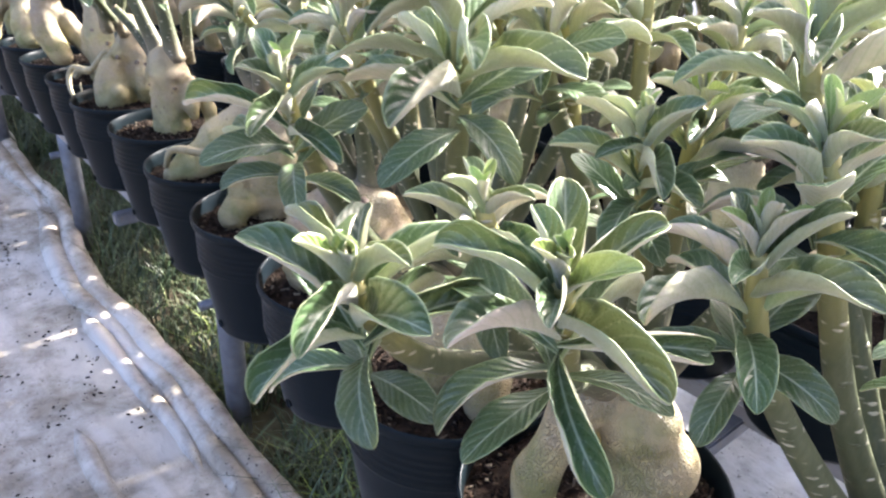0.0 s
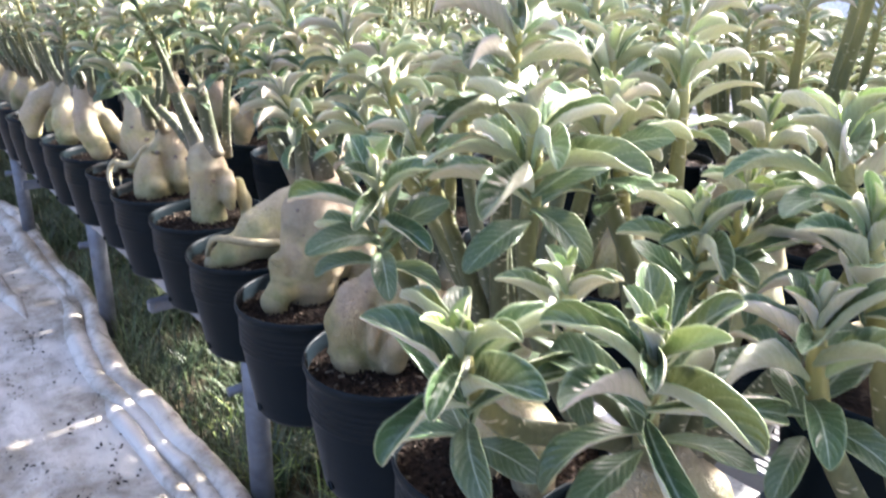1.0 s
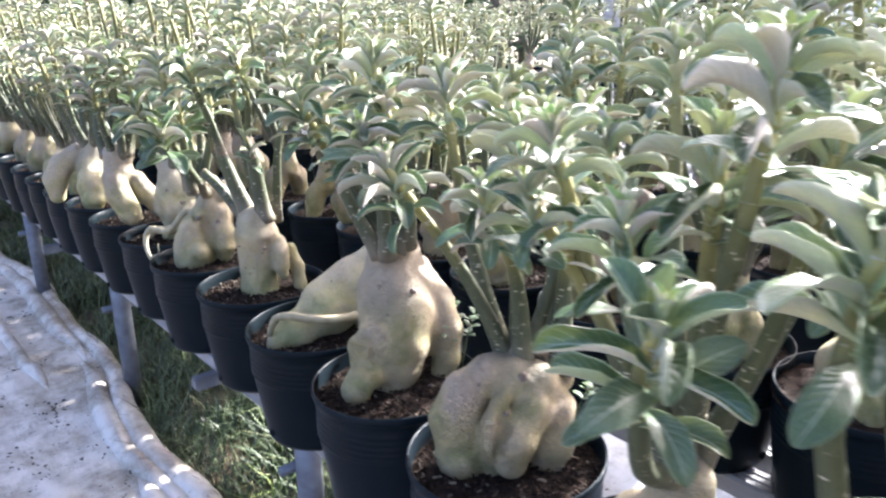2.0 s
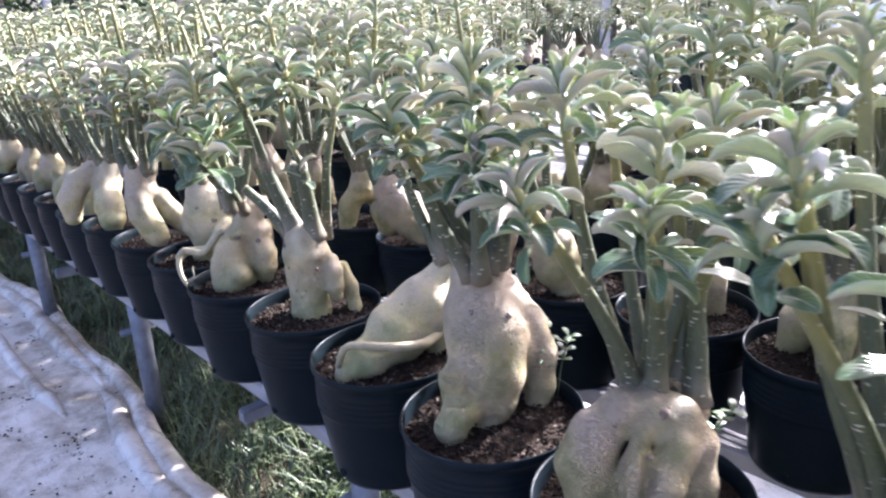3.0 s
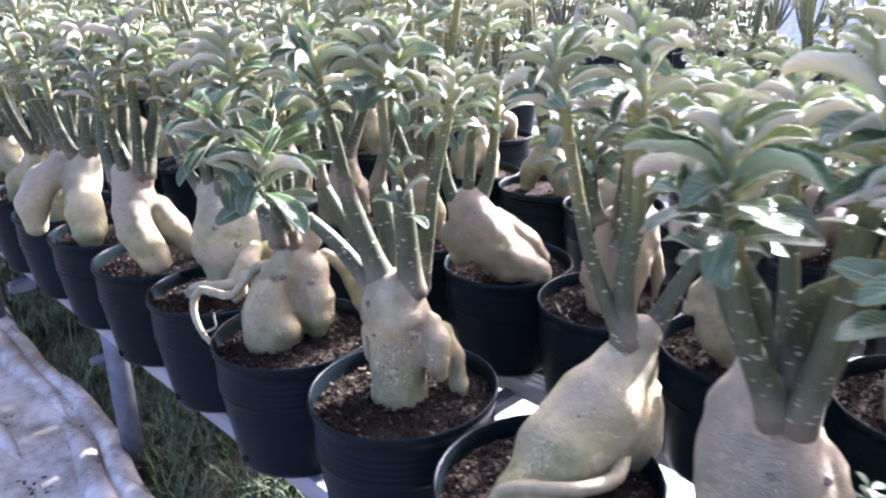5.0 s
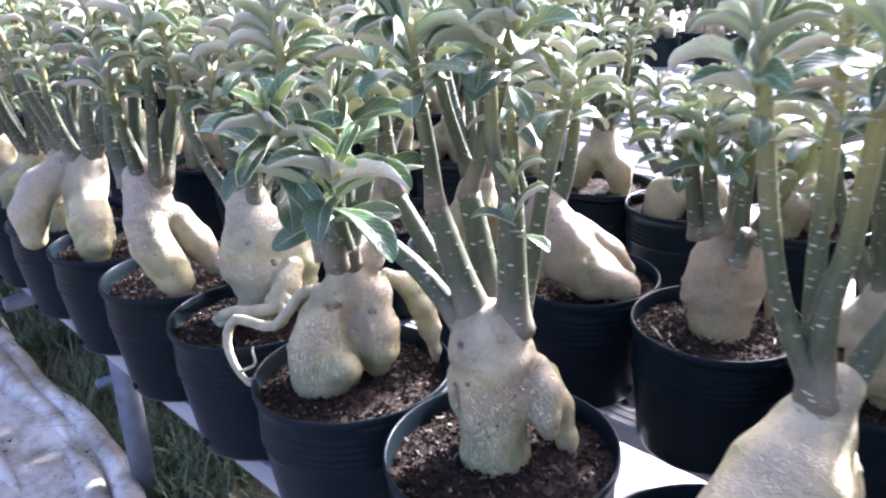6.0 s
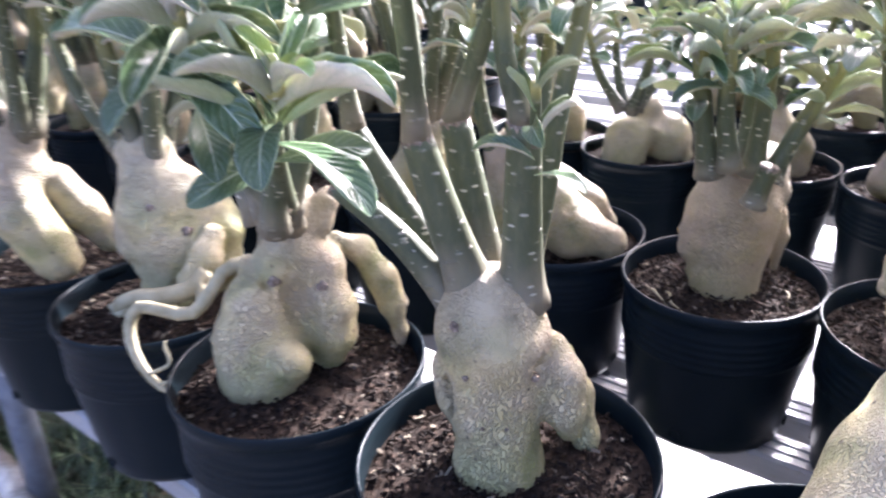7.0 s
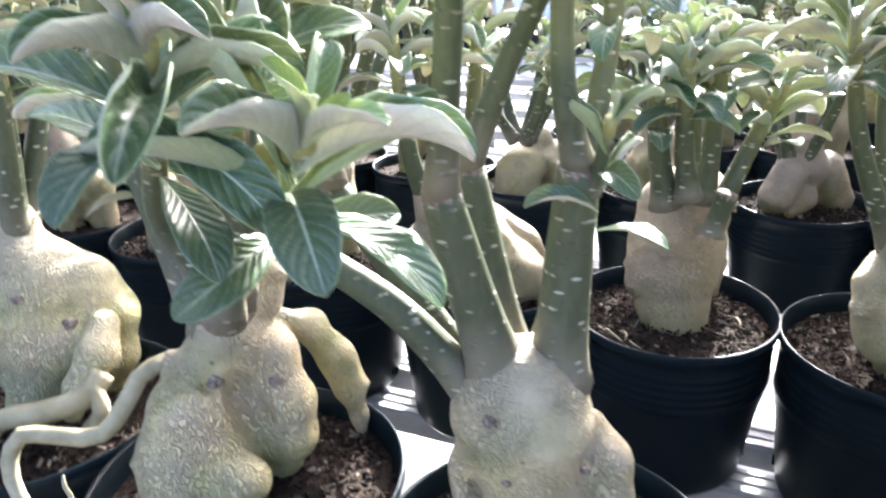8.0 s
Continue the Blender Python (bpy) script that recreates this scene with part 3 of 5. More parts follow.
def auto_stems(base, rs, n, height, spread, length, count, r=0.008, low=0.75):
    out = []
    for k in range(n):
        a = 2 * math.pi * (k + rs.uniform(-0.3, 0.3)) / n
        s = spread * rs.uniform(0.55, 1.2)
        zt = height * (rs.uniform(low, 1.12))
        b = Vector(base) + Vector((math.cos(a), math.sin(a), 0)) * 0.012 - Vector((0, 0, 0.012))
        tip = Vector(base) + Vector((s * math.cos(a), s * math.sin(a), zt))
        mid = b.lerp(tip, 0.5) + Vector((math.cos(a), math.sin(a), 0)) * 0.012
        out.append(([b, mid, tip], r * 1.2, r * 0.6, count, length * rs.uniform(0.85, 1.1)))
    return out


def crown(top, base, seed, n, height, spread, length):
    for pts, r0, r1, count, size in auto_stems(base, np.random.RandomState(seed), n, height, spread, length, 19):
        stem(top, pts, r0, r1, count, size)


def auto_limbs(rs):
    """A random swollen base, with two to four legs."""
    n = rs.randint(2, 5)
    hgt = rs.uniform(0.09, 0.15)
    lean = rs.normal(size=2) * 0.015
    out = [[(lean[0], lean[1], hgt, 0.026), (lean[0] * 0.5, lean[1] * 0.5, hgt * 0.65, 0.033)]]
    for k in range(n):
        a = 6.283 * k / n + rs.uniform(-0.5, 0.5)
        e = rs.uniform(0.035, 0.06)
        r = rs.uniform(0.02, 0.032)
        out.append([(lean[0], lean[1], hgt * 0.75, 0.024), (e * 0.75 * math.cos(a), e * 0.75 * math.sin(a), hgt * 0.4, r), (e * math.cos(a), e * math.sin(a), -0.02, r * 0.7)])
    return out, (lean[0], lean[1], hgt + 0.012)


def auto_base(x, y, seed, label):
    limbs, neck = auto_limbs(np.random.RandomState(seed))
    return plant(x, y, limbs, seed, label)


def auto_plant(x, y, seed, label, n=6, height=0.23, spread=0.09, length=0.060, drop=0.0):
    limbs, neck = auto_limbs(np.random.RandomState(seed))
    top = plant(x, y, limbs, seed, label, drop)
    crown(top, neck, seed + 1, n, height, spread, length)
    return top

# ---- structure ----


def sheet(name, x0, x1, y0, y1, nx, ny, height, material, edge=None):
    """A ground sheet as a grid; height(x, y) gives its relief, edge(y) its right border."""
    verts, faces = [], []
    for i in range(nx + 1):
        for j in range(ny + 1):
            y = y0 + (y1 - y0) * j / ny
            right = edge(y) if edge else x1
            x = x0 + (right - x0) * i / nx
            verts.append((x, y, height(x, y)))
    for i in range(nx):
        for j in range(ny):
            a = i * (ny + 1) + j
            faces.append((a, a + ny + 1, a + ny + 2, a + 1))
    return mesh_of(name, verts, faces, material)


def n2(x, y, s, seed=0):
    return noise.noise(Vector((x * s, y * s, seed * 7.3)))


def earth_z(x, y):
    if abs(x) > 20 or abs(y) > 20:
        return 0.0
    return 0.02 * n2(x, y, 2.5) + 0.012 * n2(x, y, 9, 2) - 0.01


gx = [-400, -60, -12, -4, *np.linspace(-2, 2.0, 61), 4, 12, 60, 400]
gy = [-400, -60, -12, -4, *np.linspace(-1, 7.0, 101), 12, 60, 400]
gv = [(x, y, earth_z(x, y)) for x in gx for y in gy]
gf = [(i * len(gy) + j, (i + 1) * len(gy) + j, (i + 1) * len(gy) + j + 1, i * len(gy) + j + 1) for i in range(len(gx) - 1) for j in range(len(gy) - 1)]
tagged(new("ground", mesh_of("ground", gv, gf, EARTH)), "bare dark earth with weeds beneath the benches", "ground", kind="structure")


def cloth_edge(y):
    return 0.508 + 0.016 * (y - 1) + 0.02 * math.sin(2.2 * y + 0.6) + 0.012 * math.sin(5.3 * y)


def cloth_z(x, y):
    e = cloth_edge(y) - x
    z = 0.045 + 0.014 * n2(x, y, 3, 4) + 0.007 * n2(x, y, 9, 5) + 0.004 * abs(n2(x, y, 16, 6))
    crease = 1 - abs(n2(x * 2.0 + 0.5 * y, y * 0.6, 2.6, 11))
    z += 0.005 * max(0.0, crease - 0.86) / 0.14
    return z - 0.035 * max(0.0, 1 - e / 0.010)


cloth = tagged(new("ground_sheet", sheet("ground_sheet", -1.3, 0, -0.8, 8, 260, 300, cloth_z, CLOTH, cloth_edge)), "white plastic ground sheet, dirty and crumpled along its hem", "ground sheet", kind="structure")


def cloth_fold(off, y0, y1, radius, seed, drift=0.0):
    """A rounded fold of the sheet, running along its hem and sinking into it at both ends."""
    rs = np.random.RandomState(seed)
    ph = rs.uniform(0, 6.3, 5)
    n = int((y1 - y0) / 0.025)
    v, f = [], []
    for i in range(n + 1):
        t = i / n
        y = y0 + (y1 - y0) * t
        w = off + drift * t + 0.014 * math.sin(2.6 * y + ph[0]) + 0.008 * math.sin(6.1 * y + ph[1]) + 0.003 * math.sin(17 * y + ph[2])
        x = cloth_edge(y) - w
        swell = min(1.0, 7 * t, 7 * (1 - t)) * (0.88 + 0.14 * math.sin(3.1 * y + ph[3]) + 0.03 * math.sin(17 * y + ph[4]))
        r, z = 1.3 * radius * swell, cloth_z(min(x, cloth_edge(y) - 0.012), y)
        for j in range(9):
            a = math.pi * (j / 8 * 1.3 - 0.15)
            k = 1 + 0.07 * n2(y * 30, a * 2, 1, seed)
            v.append((x + r * 1.25 * k * math.cos(a), y, z - 0.002 + r * 1.2 * k * math.sin(a) - 0.3 * radius * (1 - min(1, swell))))
    for i in range(n):
        for j in range(8):
            a = i * 9 + j
            f.append((a, a + 1, a + 10, a + 9))
    part("fold", mesh_of("fold", v, f, CLOTH), CLOTH, cloth)


for k, spec in enumerate(((0.020, -0.7, 7.5, 0.024), (0.075, 0.2, 2.9, 0.021), (0.070, 2.6, 7.0, 0.024), (0.13, 1.15, 2.0, 0.015, -0.02), (0.23, 0.75, 1.5, 0.015, 0.06), (0.20, 2.6, 4.2, 0.018, 0.06))):
    cloth_fold(*spec[:4], 40 + k, *spec[4:])


def crumbs(count, seed):
    """Dark crumbs of potting soil strewn in clusters over the ground sheet."""
    rs = np.random.RandomState(seed)
    v, f = [], []
    while count > 0:
        cy = rs.uniform(0.5, 4.0)
        cx = cloth_edge(cy) - rs.uniform(0.06, 0.75)
        for _ in range(min(count, rs.randint(1, 12))):
            x, y = cx + rs.normal() * 0.022, cy + rs.normal() * 0.03
            if x > cloth_edge(y) - 0.03:
                continue
            z, size, k = cloth_z(x, y), rs.uniform(0.0012, 0.0045), len(v)
            c, s, long = math.cos(k), math.sin(k), rs.uniform(1, 2.2)
            for px, py, pz in ((-1, 0, 0), (1, 0, 0), (0, -1, 0), (0, 1, 0), (0, 0, 1), (0, 0, -1)):
                px, py = px * long * rs.uniform(0.7, 1.3), py * rs.uniform(0.7, 1.3)
                v.append((x + size * (c * px - s * py), y + size * (s * px + c * py), z + size * 0.4 + 0.6 * size * pz))
            f += [(k + a, k + b, k + e) for a, b, e in ((0, 2, 4), (2, 1, 4), (1, 3, 4), (3, 0, 4), (2, 0, 5), (1, 2, 5), (3, 1, 5), (0, 3, 5))]
            count -= 1
    tagged(new("soil_crumbs", mesh_of("soil_crumbs", v, f, SOIL, False)), "dark crumbs of potting soil strewn over the white sheet", "soil", kind="stuff")


crumbs(900, 5)
tagged(new("floor_sheet", sheet("floor_sheet", 0.88, 9, -3.0, 9, 60, 80, lambda x, y: 0.03 + 0.01 * n2(x, y, 4, 8), FLOORSHEET)), "bright white plastic sheet beneath the benches", "ground sheet", kind="structure")


def grass(count, seed, name, x0, x1, y0, y1, h0, h1, label, material):
    rs = np.random.RandomState(seed)
    v, f = [], []
    while len(f) < count * 2:
        cx, cy = rs.uniform(x0, x1), rs.uniform(y0, y1)
        if n2(cx, cy, 5, 3) < rs.uniform(-0.5, 0.25) or cx < cloth_edge(cy) + 0.005:
            continue
        for _ in range(rs.randint(3, 9)):
            x, y = cx + rs.normal() * 0.012, cy + rs.normal() * 0.012
            a, h, lean = rs.uniform(0, 6.3), rs.uniform(h0, h1), rs.uniform(0.2, 1.1)
            w = rs.uniform(0.0015, 0.0035)
            dx, dy = math.cos(a), math.sin(a)
            k = len(v)
            z = earth_z(x, y) - 0.004
            for t, ww in ((0, 1.0), (0.5, 0.8), (1.0, 0.08)):
                ox, oz = lean * h * t * t, h * t * (1 - 0.35 * lean * t)
                v += [(x + dx * ox - dy * w * ww, y + dy * ox + dx * w * ww, z + oz), (x + dx * ox + dy * w * ww, y + dy * ox - dx * w * ww, z + oz)]
            f += [(k, k + 1, k + 3, k + 2), (k + 2, k + 3, k + 5, k + 4)]
    tagged(new(name, mesh_of(name, v, f, material, False)), label, "grass", kind="stuff")


grass(15000, 3, "grass", 0.46, 0.98, 0.4, 6.5, 0.04, 0.17, "sparse green weeds and grass on bare earth", GRASS)
# tufts whose sunlit look comes from their paler colour
grass(420, 8, "weed_tufts", 0.56, 0.86, 0.7, 1.75, 0.06, 0.15, "yellow-green weed tufts beside the ground sheet, sunlight put into their colour", SUNLIT_GRASS)

# ---- benches ----
ROW_X = [0.487, 0.893, 1.365, 1.76, 2.14, 2.51, 2.88, 3.25, 3.62]
ROW_DROP = [0.0, -0.008, -0.018, -0.02, -0.02, -0.02, -0.02, -0.02, -0.02]
BENCHES = [ROW_X, (4.4, 4.8)]


def channel(x, y0, y1, z, w=0.045, h=0.03):
    """A ribbed channel rail along y, one extruded profile."""
    prof = [(-w / 2, -h), (-w / 2, -0.004), (-w / 2 + 0.002, -0.002)]
    for o in (-0.016, 0.0, 0.016):
        prof += [(o - 0.0045, -0.002), (o - 0.003, 0.0), (o + 0.003, 0.0), (o + 0.0045, -0.002)]
    prof += [(w / 2 - 0.002, -0.002), (w / 2, -0.004), (w / 2, -h)]
    n = len(prof)
    v = [(x + a, y, z + c) for y in (y0, y1) for a, c in prof]
    f = [(i, i + n, (i + 1) % n + n, (i + 1) % n) for i in range(n)] + [tuple(range(n)), tuple(range(2 * n - 1, n - 1, -1))]
    return mesh_of("rail", v, f, PAINTED, False)


def post(x, y, top):
    v, f, _ = tube([(x, y, -0.05), (x, y, top)], [0.027, 0.027], 20)
    return mesh_of("post", v, f, STEEL)


def bench(rows, y0, y1, posts, label):
    b = thing("bench", (0, 0, 0), label, "plant bench", "nursery benches")
    for i, x in enumerate(rows):
        for o in (-0.036, 0.054):
            part("rail", channel(x + o, y0, y1, BENCH_Z + (ROW_DROP[i] if rows is ROW_X else 0.0)), PAINTED, b)
    for y in posts:
        bm = bmesh.new()
        box_bm(bm, rows[0] - 0.104, rows[-1] + 0.10, y - 0.013 + 0.13, y + 0.013 + 0.13, BENCH_Z - 0.057, BENCH_Z - 0.031, 0.003)
        part("crossbar", bm, STEEL, b)
        for x in (rows[0] + 0.061, rows[-1] - 0.05):
            p = part("post", post(x, y, BENCH_Z - 0.031), STEEL, b, "round galvanised post")
            v, f, _ = tube([(x - 0.05, y + 0.03, 0.33), (x + 0.06, y + 0.03, 0.33)], [0.011, 0.011], 10)
            part("brace_tube", mesh_of("brace_tube", v, f, STEEL), STEEL, p)
    return b


bench(BENCHES[0], -1.2, 8.5, [0.20, 1.33, 2.47, 3.60, 4.73, 5.86, 7.0], "long low bench of white channel rails on galvanised posts")
for rows in BENCHES[1:]:
    bench(rows, -2.5, 8.0, [-1.5, 0.6, 2.8, 5.0, 7.2], "long low bench of white channel rails on galvanised posts")

# ---- the plants ----
PALE = "desert rose with swollen pale caudex in a black nursery pot"
FX = ROW_X[0]
h = plant(0.458, 1.305, [
        [(0.043, 0.056, 0.128, 0.0235), (0.039, 0.053, 0.116, 0.0342), (0.036, 0.051, 0.1, 0.0394), (0.035, 0.05, 0.084, 0.0336), (0.033, 0.049, 0.064, 0.0314), (0.03, 0.044, 0.036, 0.0302), (0.027, 0.039, 0.003, 0.0317), (0.023, 0.034, -0.036, 0.0279), (0.026, 0.034, -0.071, 0.0216)],
        [(0.023, 0.077, 0.073, 0.0147), (0.023, 0.074, 0.045, 0.0143), (0.027, 0.068, 0.017, 0.0108)],
        [(0.063, 0.02, 0.087, 0.0132), (0.056, 0.006, 0.07, 0.0157), (0.053, 0.003, 0.049, 0.0147), (0.055, -0.001, 0.031, 0.0097)],
        [(0.086, 0.023, 0.069, 0.0117), (0.088, 0.011, 0.035, 0.0127), (0.09, 0.0, 0.003, 0.0097), (0.089, -0.003, -0.015, 0.0057)],
        [(0.055, 0.047, 0.141, 0.01), (0.046, 0.049, 0.132, 0.0177)],
    ], 11, "desert rose with stout two-legged caudex and cut-back stems", 0.0, (0.485, 1.336, 0.0), [
        [(0.035, 0.015, 0.092, 0.0028), (0.036, 0.01, 0.074, 0.0056), (0.033, 0.007, 0.054, 0.0064), (0.032, 0.003, 0.029, 0.0058)],
        [(0.016, 0.078, 0.077, 0.0029), (0.011, 0.071, 0.063, 0.0043), (0.01, 0.064, 0.044, 0.0047), (0.013, 0.057, 0.027, 0.0037)],
        [(0.005, 0.065, 0.124, 0.0013), (0.009, 0.037, 0.125, 0.0016), (0.03, 0.02, 0.127, 0.0013)],
    ])
stem(h, [(0.033, 0.079, 0.114), (0.009, 0.114, 0.170), (-0.011, 0.149, 0.205)], 0.0112, 0.0079, 0, 0, True)
stem(h, [(0.046, 0.082, 0.113), (0.033, 0.129, 0.183), (0.022, 0.161, 0.235)], 0.0100, 0.0080, 0, 0, True)
stem(h, [(0.031, 0.066, 0.133), (0.012, 0.077, 0.195), (0.000, 0.086, 0.244)], 0.0147, 0.0103, 0, 0, True)
stem(h, [(0.056, 0.069, 0.129), (0.053, 0.083, 0.195), (0.048, 0.092, 0.244)], 0.0136, 0.0107, 0, 0, True)
stem(h, [(0.045, 0.035, 0.127), (0.035, 0.030, 0.200), (0.026, 0.025, 0.257)], 0.0147, 0.0106, 0, 0, True)
stem(h, [(0.026, 0.025, 0.257), (0.014, 0.03, 0.29), (0.010, 0.032, 0.32), (0.008, 0.034, 0.41)], 0.0068, 0.0048, 20, 0.066)
stem(h, [(0.079, 0.055, 0.116), (0.077, 0.039, 0.189), (0.081, 0.032, 0.253), (0.1, 0.027, 0.325), (0.111, 0.031, 0.363)], 0.0085, 0.005, 20, 0.057)
stem(h, [(0.000, 0.086, 0.244), (-0.018, 0.075, 0.30), (-0.042, 0.062, 0.355), (-0.06, 0.05, 0.40)], 0.0072, 0.005, 20, 0.066)
stem(h, [(0.022, 0.161, 0.235), (0.015, 0.165, 0.31), (-0.008, 0.148, 0.399)], 0.0065, 0.0048, 20, 0.06)
stem(h, [(0.048, 0.092, 0.244), (0.045, 0.06, 0.32), (0.004, 0.004, 0.405)], 0.0068, 0.005, 20, 0.062)
stem(h, [(0.026, 0.018, 0.245), (0.016, 0.012, 0.268), (0.008, 0.008, 0.285)], 0.0035, 0.003, 8, 0.045)
knob(h, (0.004, 0.061, 0.118), (-.75, -.45, .3), 0.0033, .003)
knob(h, (0.002, 0.051, 0.083), (-.75, -.45, .3), 0.0024, .003)
knob(h, (0.021, 0.008, 0.085), (-.75, -.45, .3), 0.0027, .003)
knob(h, (-0.000, 0.036, 0.047), (-.75, -.45, .3), 0.0017, .003)
knob(h, (0.015, 0.026, 0.045), (-.75, -.45, .3), 0.0015, .003)
h = plant(0.458, 1.52, [
        [(0.05, 0.055, 0.151, 0.0197), (0.047, 0.051, 0.131, 0.0259), (0.043, 0.048, 0.111, 0.0286), (0.04, 0.047, 0.093, 0.0271)],
        [(0.058, 0.029, 0.132, 0.0129), (0.067, 0.027, 0.152, 0.0081), (0.07, 0.027, 0.158, 0.0034)],
        [(0.027, 0.06, 0.096, 0.0216), (0.015, 0.061, 0.065, 0.034), (0.008, 0.061, 0.034, 0.0392), (0.004, 0.055, 0.007, 0.0365), (0.006, 0.055, -0.019, 0.025)],
        [(0.002, 0.02, 0.027, 0.0187), (-0.0, 0.035, 0.015, 0.0234)],
        [(0.018, 0.082, 0.095, 0.0113), (0.021, 0.069, 0.08, 0.0197)],
        [(0.055, 0.032, 0.091, 0.0265), (0.053, 0.022, 0.061, 0.0268), (0.052, 0.018, 0.034, 0.0226), (0.052, 0.023, 0.011, 0.0148)],
        [(0.08, 0.035, 0.109, 0.0081), (0.101, 0.023, 0.093, 0.0135), (0.11, 0.012, 0.067, 0.0152), (0.114, 0.002, 0.039, 0.0121), (0.118, -0.003, 0.012, 0.0069), (0.118, -0.005, -0.01, 0.0045)],
    ], 12, "desert rose with two round caudex bulbs and an arched leg", 0.0, (0.481, 1.551, 0.0), [
        [(0.019, 0.033, 0.091, 0.0034), (0.023, 0.029, 0.078, 0.0072), (0.024, 0.02, 0.056, 0.0086), (0.023, 0.012, 0.034, 0.0078), (0.019, 0.009, 0.014, 0.007)],
        [(0.004, 0.049, 0.091, 0.0025), (0.01, 0.032, 0.091, 0.0037), (0.019, 0.021, 0.091, 0.0037), (0.025, 0.009, 0.085, 0.0025)],
        [(0.064, 0.022, 0.094, 0.0035), (0.075, 0.014, 0.071, 0.0064), (0.079, 0.014, 0.027, 0.0066)],
    ])
stem(h, [(0.041, 0.054, 0.125), (0.035, 0.064, 0.158), (0.032, 0.081, 0.208), (0.02, 0.1, 0.27)], 0.0185, 0.0125, 16, 0.065)
stem(h, [(0.03, 0.03, 0.14), (-0.02, -0.02, 0.205), (-0.066, -0.072, 0.268), (-0.098, -0.118, 0.290)], 0.0085, 0.0055, 15, 0.082)
stem(h, [(0, 0.005, 0.165), (-0.03, 0.02, 0.22), (-0.07, -0.02, 0.27), (-0.116, -0.07, 0.325)], 0.0078, 0.005, 19, 0.078)
stem(h, [(0.01, 0.01, 0.16), (0.03, 0.03, 0.25), (0.035, 0.05, 0.36)], 0.0085, 0.005, 20, 0.057)
stem(h, [(-0.005, 0.015, 0.16), (-0.02, 0.045, 0.27), (-0.02, 0.06, 0.4)], 0.0085, 0.005, 20, 0.057)
crown(h, (0, .02, .165), 66, 3, 0.21, .075, .072)
knob(h, (0.001, 0.036, 0.097), (-.75, -.45, .3), 0.0051, .003)
knob(h, (0.025, 0.005, 0.091), (-.75, -.45, .3), 0.0051, .003)
root(h, [(0.017, 0.084, 0.097), (0.003, 0.096, 0.091), (-0.015, 0.103, 0.068), (-0.026, 0.115, 0.055), (-0.036, 0.145, 0.055), (-0.043, 0.165, 0.054), (-0.052, 0.170, 0.040), (-0.058, 0.162, 0.021), (-0.059, 0.146, 0.002), (-0.055, 0.128, -0.012), (-0.049, 0.116, -0.015)], 0.0065, 0.0026)
root(h, [(-0.058, 0.140, 0.001), (-0.046, 0.127, 0.010), (-0.043, 0.134, 0.022), (-0.041, 0.136, 0.028)], 0.0018, 0.0009)
root(h, [(-0.057, 0.131, -0.008), (-0.044, 0.115, 0.000), (-0.046, 0.122, 0.004)], 0.0018, 0.0009)
h = plant(0.458, 1.715, [
        [(0.063, 0.086, 0.154, 0.0236), (0.059, 0.084, 0.129, 0.0311), (0.064, 0.077, 0.096, 0.0487), (0.069, 0.067, 0.065, 0.0512), (0.056, 0.066, 0.037, 0.0334), (0.043, 0.066, 0.013, 0.0259), (0.032, 0.068, -0.019, 0.0195)],
        [(0.084, 0.046, 0.095, 0.0329), (0.096, 0.034, 0.068, 0.0298), (0.094, 0.031, 0.036, 0.0231), (0.091, 0.041, 0.004, 0.014)],
        [(0.043, 0.098, 0.087, 0.0221), (0.039, 0.094, 0.061, 0.0244), (0.041, 0.087, 0.032, 0.0172), (0.044, 0.086, 0.013, 0.0109)],
        [(0.069, 0.007, 0.078, 0.0154), (0.053, -0.002, 0.061, 0.0172), (0.033, 0.002, 0.04, 0.0125), (0.024, 0.007, 0.021, 0.0091)],
        [(0.047, 0.098, 0.156, 0.0132), (0.055, 0.091, 0.14, 0.0175)],
    ], 13, "desert rose with claw-like roots reaching over the pot rim", 0.0, (0.491, 1.767, 0.0))
root(h, [(0.042, -0.013, 0.052), (0.024, -0.010, 0.039), (0.004, 0.011, 0.033), (-0.009, 0.031, 0.031), (-0.018, 0.046, 0.025), (-0.021, 0.057, 0.015)], 0.0100, 0.0069)
root(h, [(0.030, -0.014, 0.046), (0.026, -0.023, 0.028), (0.020, -0.007, 0.009)], 0.0074, 0.0045)
root(h, [(-0.013, 0.034, 0.028), (-0.022, 0.048, 0.014), (-0.023, 0.064, 0.018)], 0.0049, 0.0030)
knob(h, (0.029, 0.046, 0.111), (-.75, -.45, .3), 0.0049, .003)
knob(h, (0.045, 0.021, 0.086), (-.75, -.45, .3), 0.0050, .003)
stem(h, [(0.055, 0.088, 0.145), (0.045, 0.09, 0.213), (0.04, 0.09, 0.254), (0.02, 0.08, 0.33)], 0.0105, 0.006, 20, 0.06)
stem(h, [(0.063, 0.08, 0.145), (0.068, 0.07, 0.221), (0.06, 0.05, 0.31)], 0.0105, 0.006, 20, 0.06)
stem(h, [(0.07, 0.09, 0.145), (0.09, 0.1, 0.27), (0.10, 0.11, 0.38)], 0.009, 0.005, 20, 0.057)
stem(h, [(0.045, 0.1, 0.15), (0.02, 0.13, 0.23), (0, 0.14, 0.39)], 0.009, 0.005, 20, 0.057)
crown(h, (0.06, 0.085, .145), 67, 3, 0.22, .075, .07)
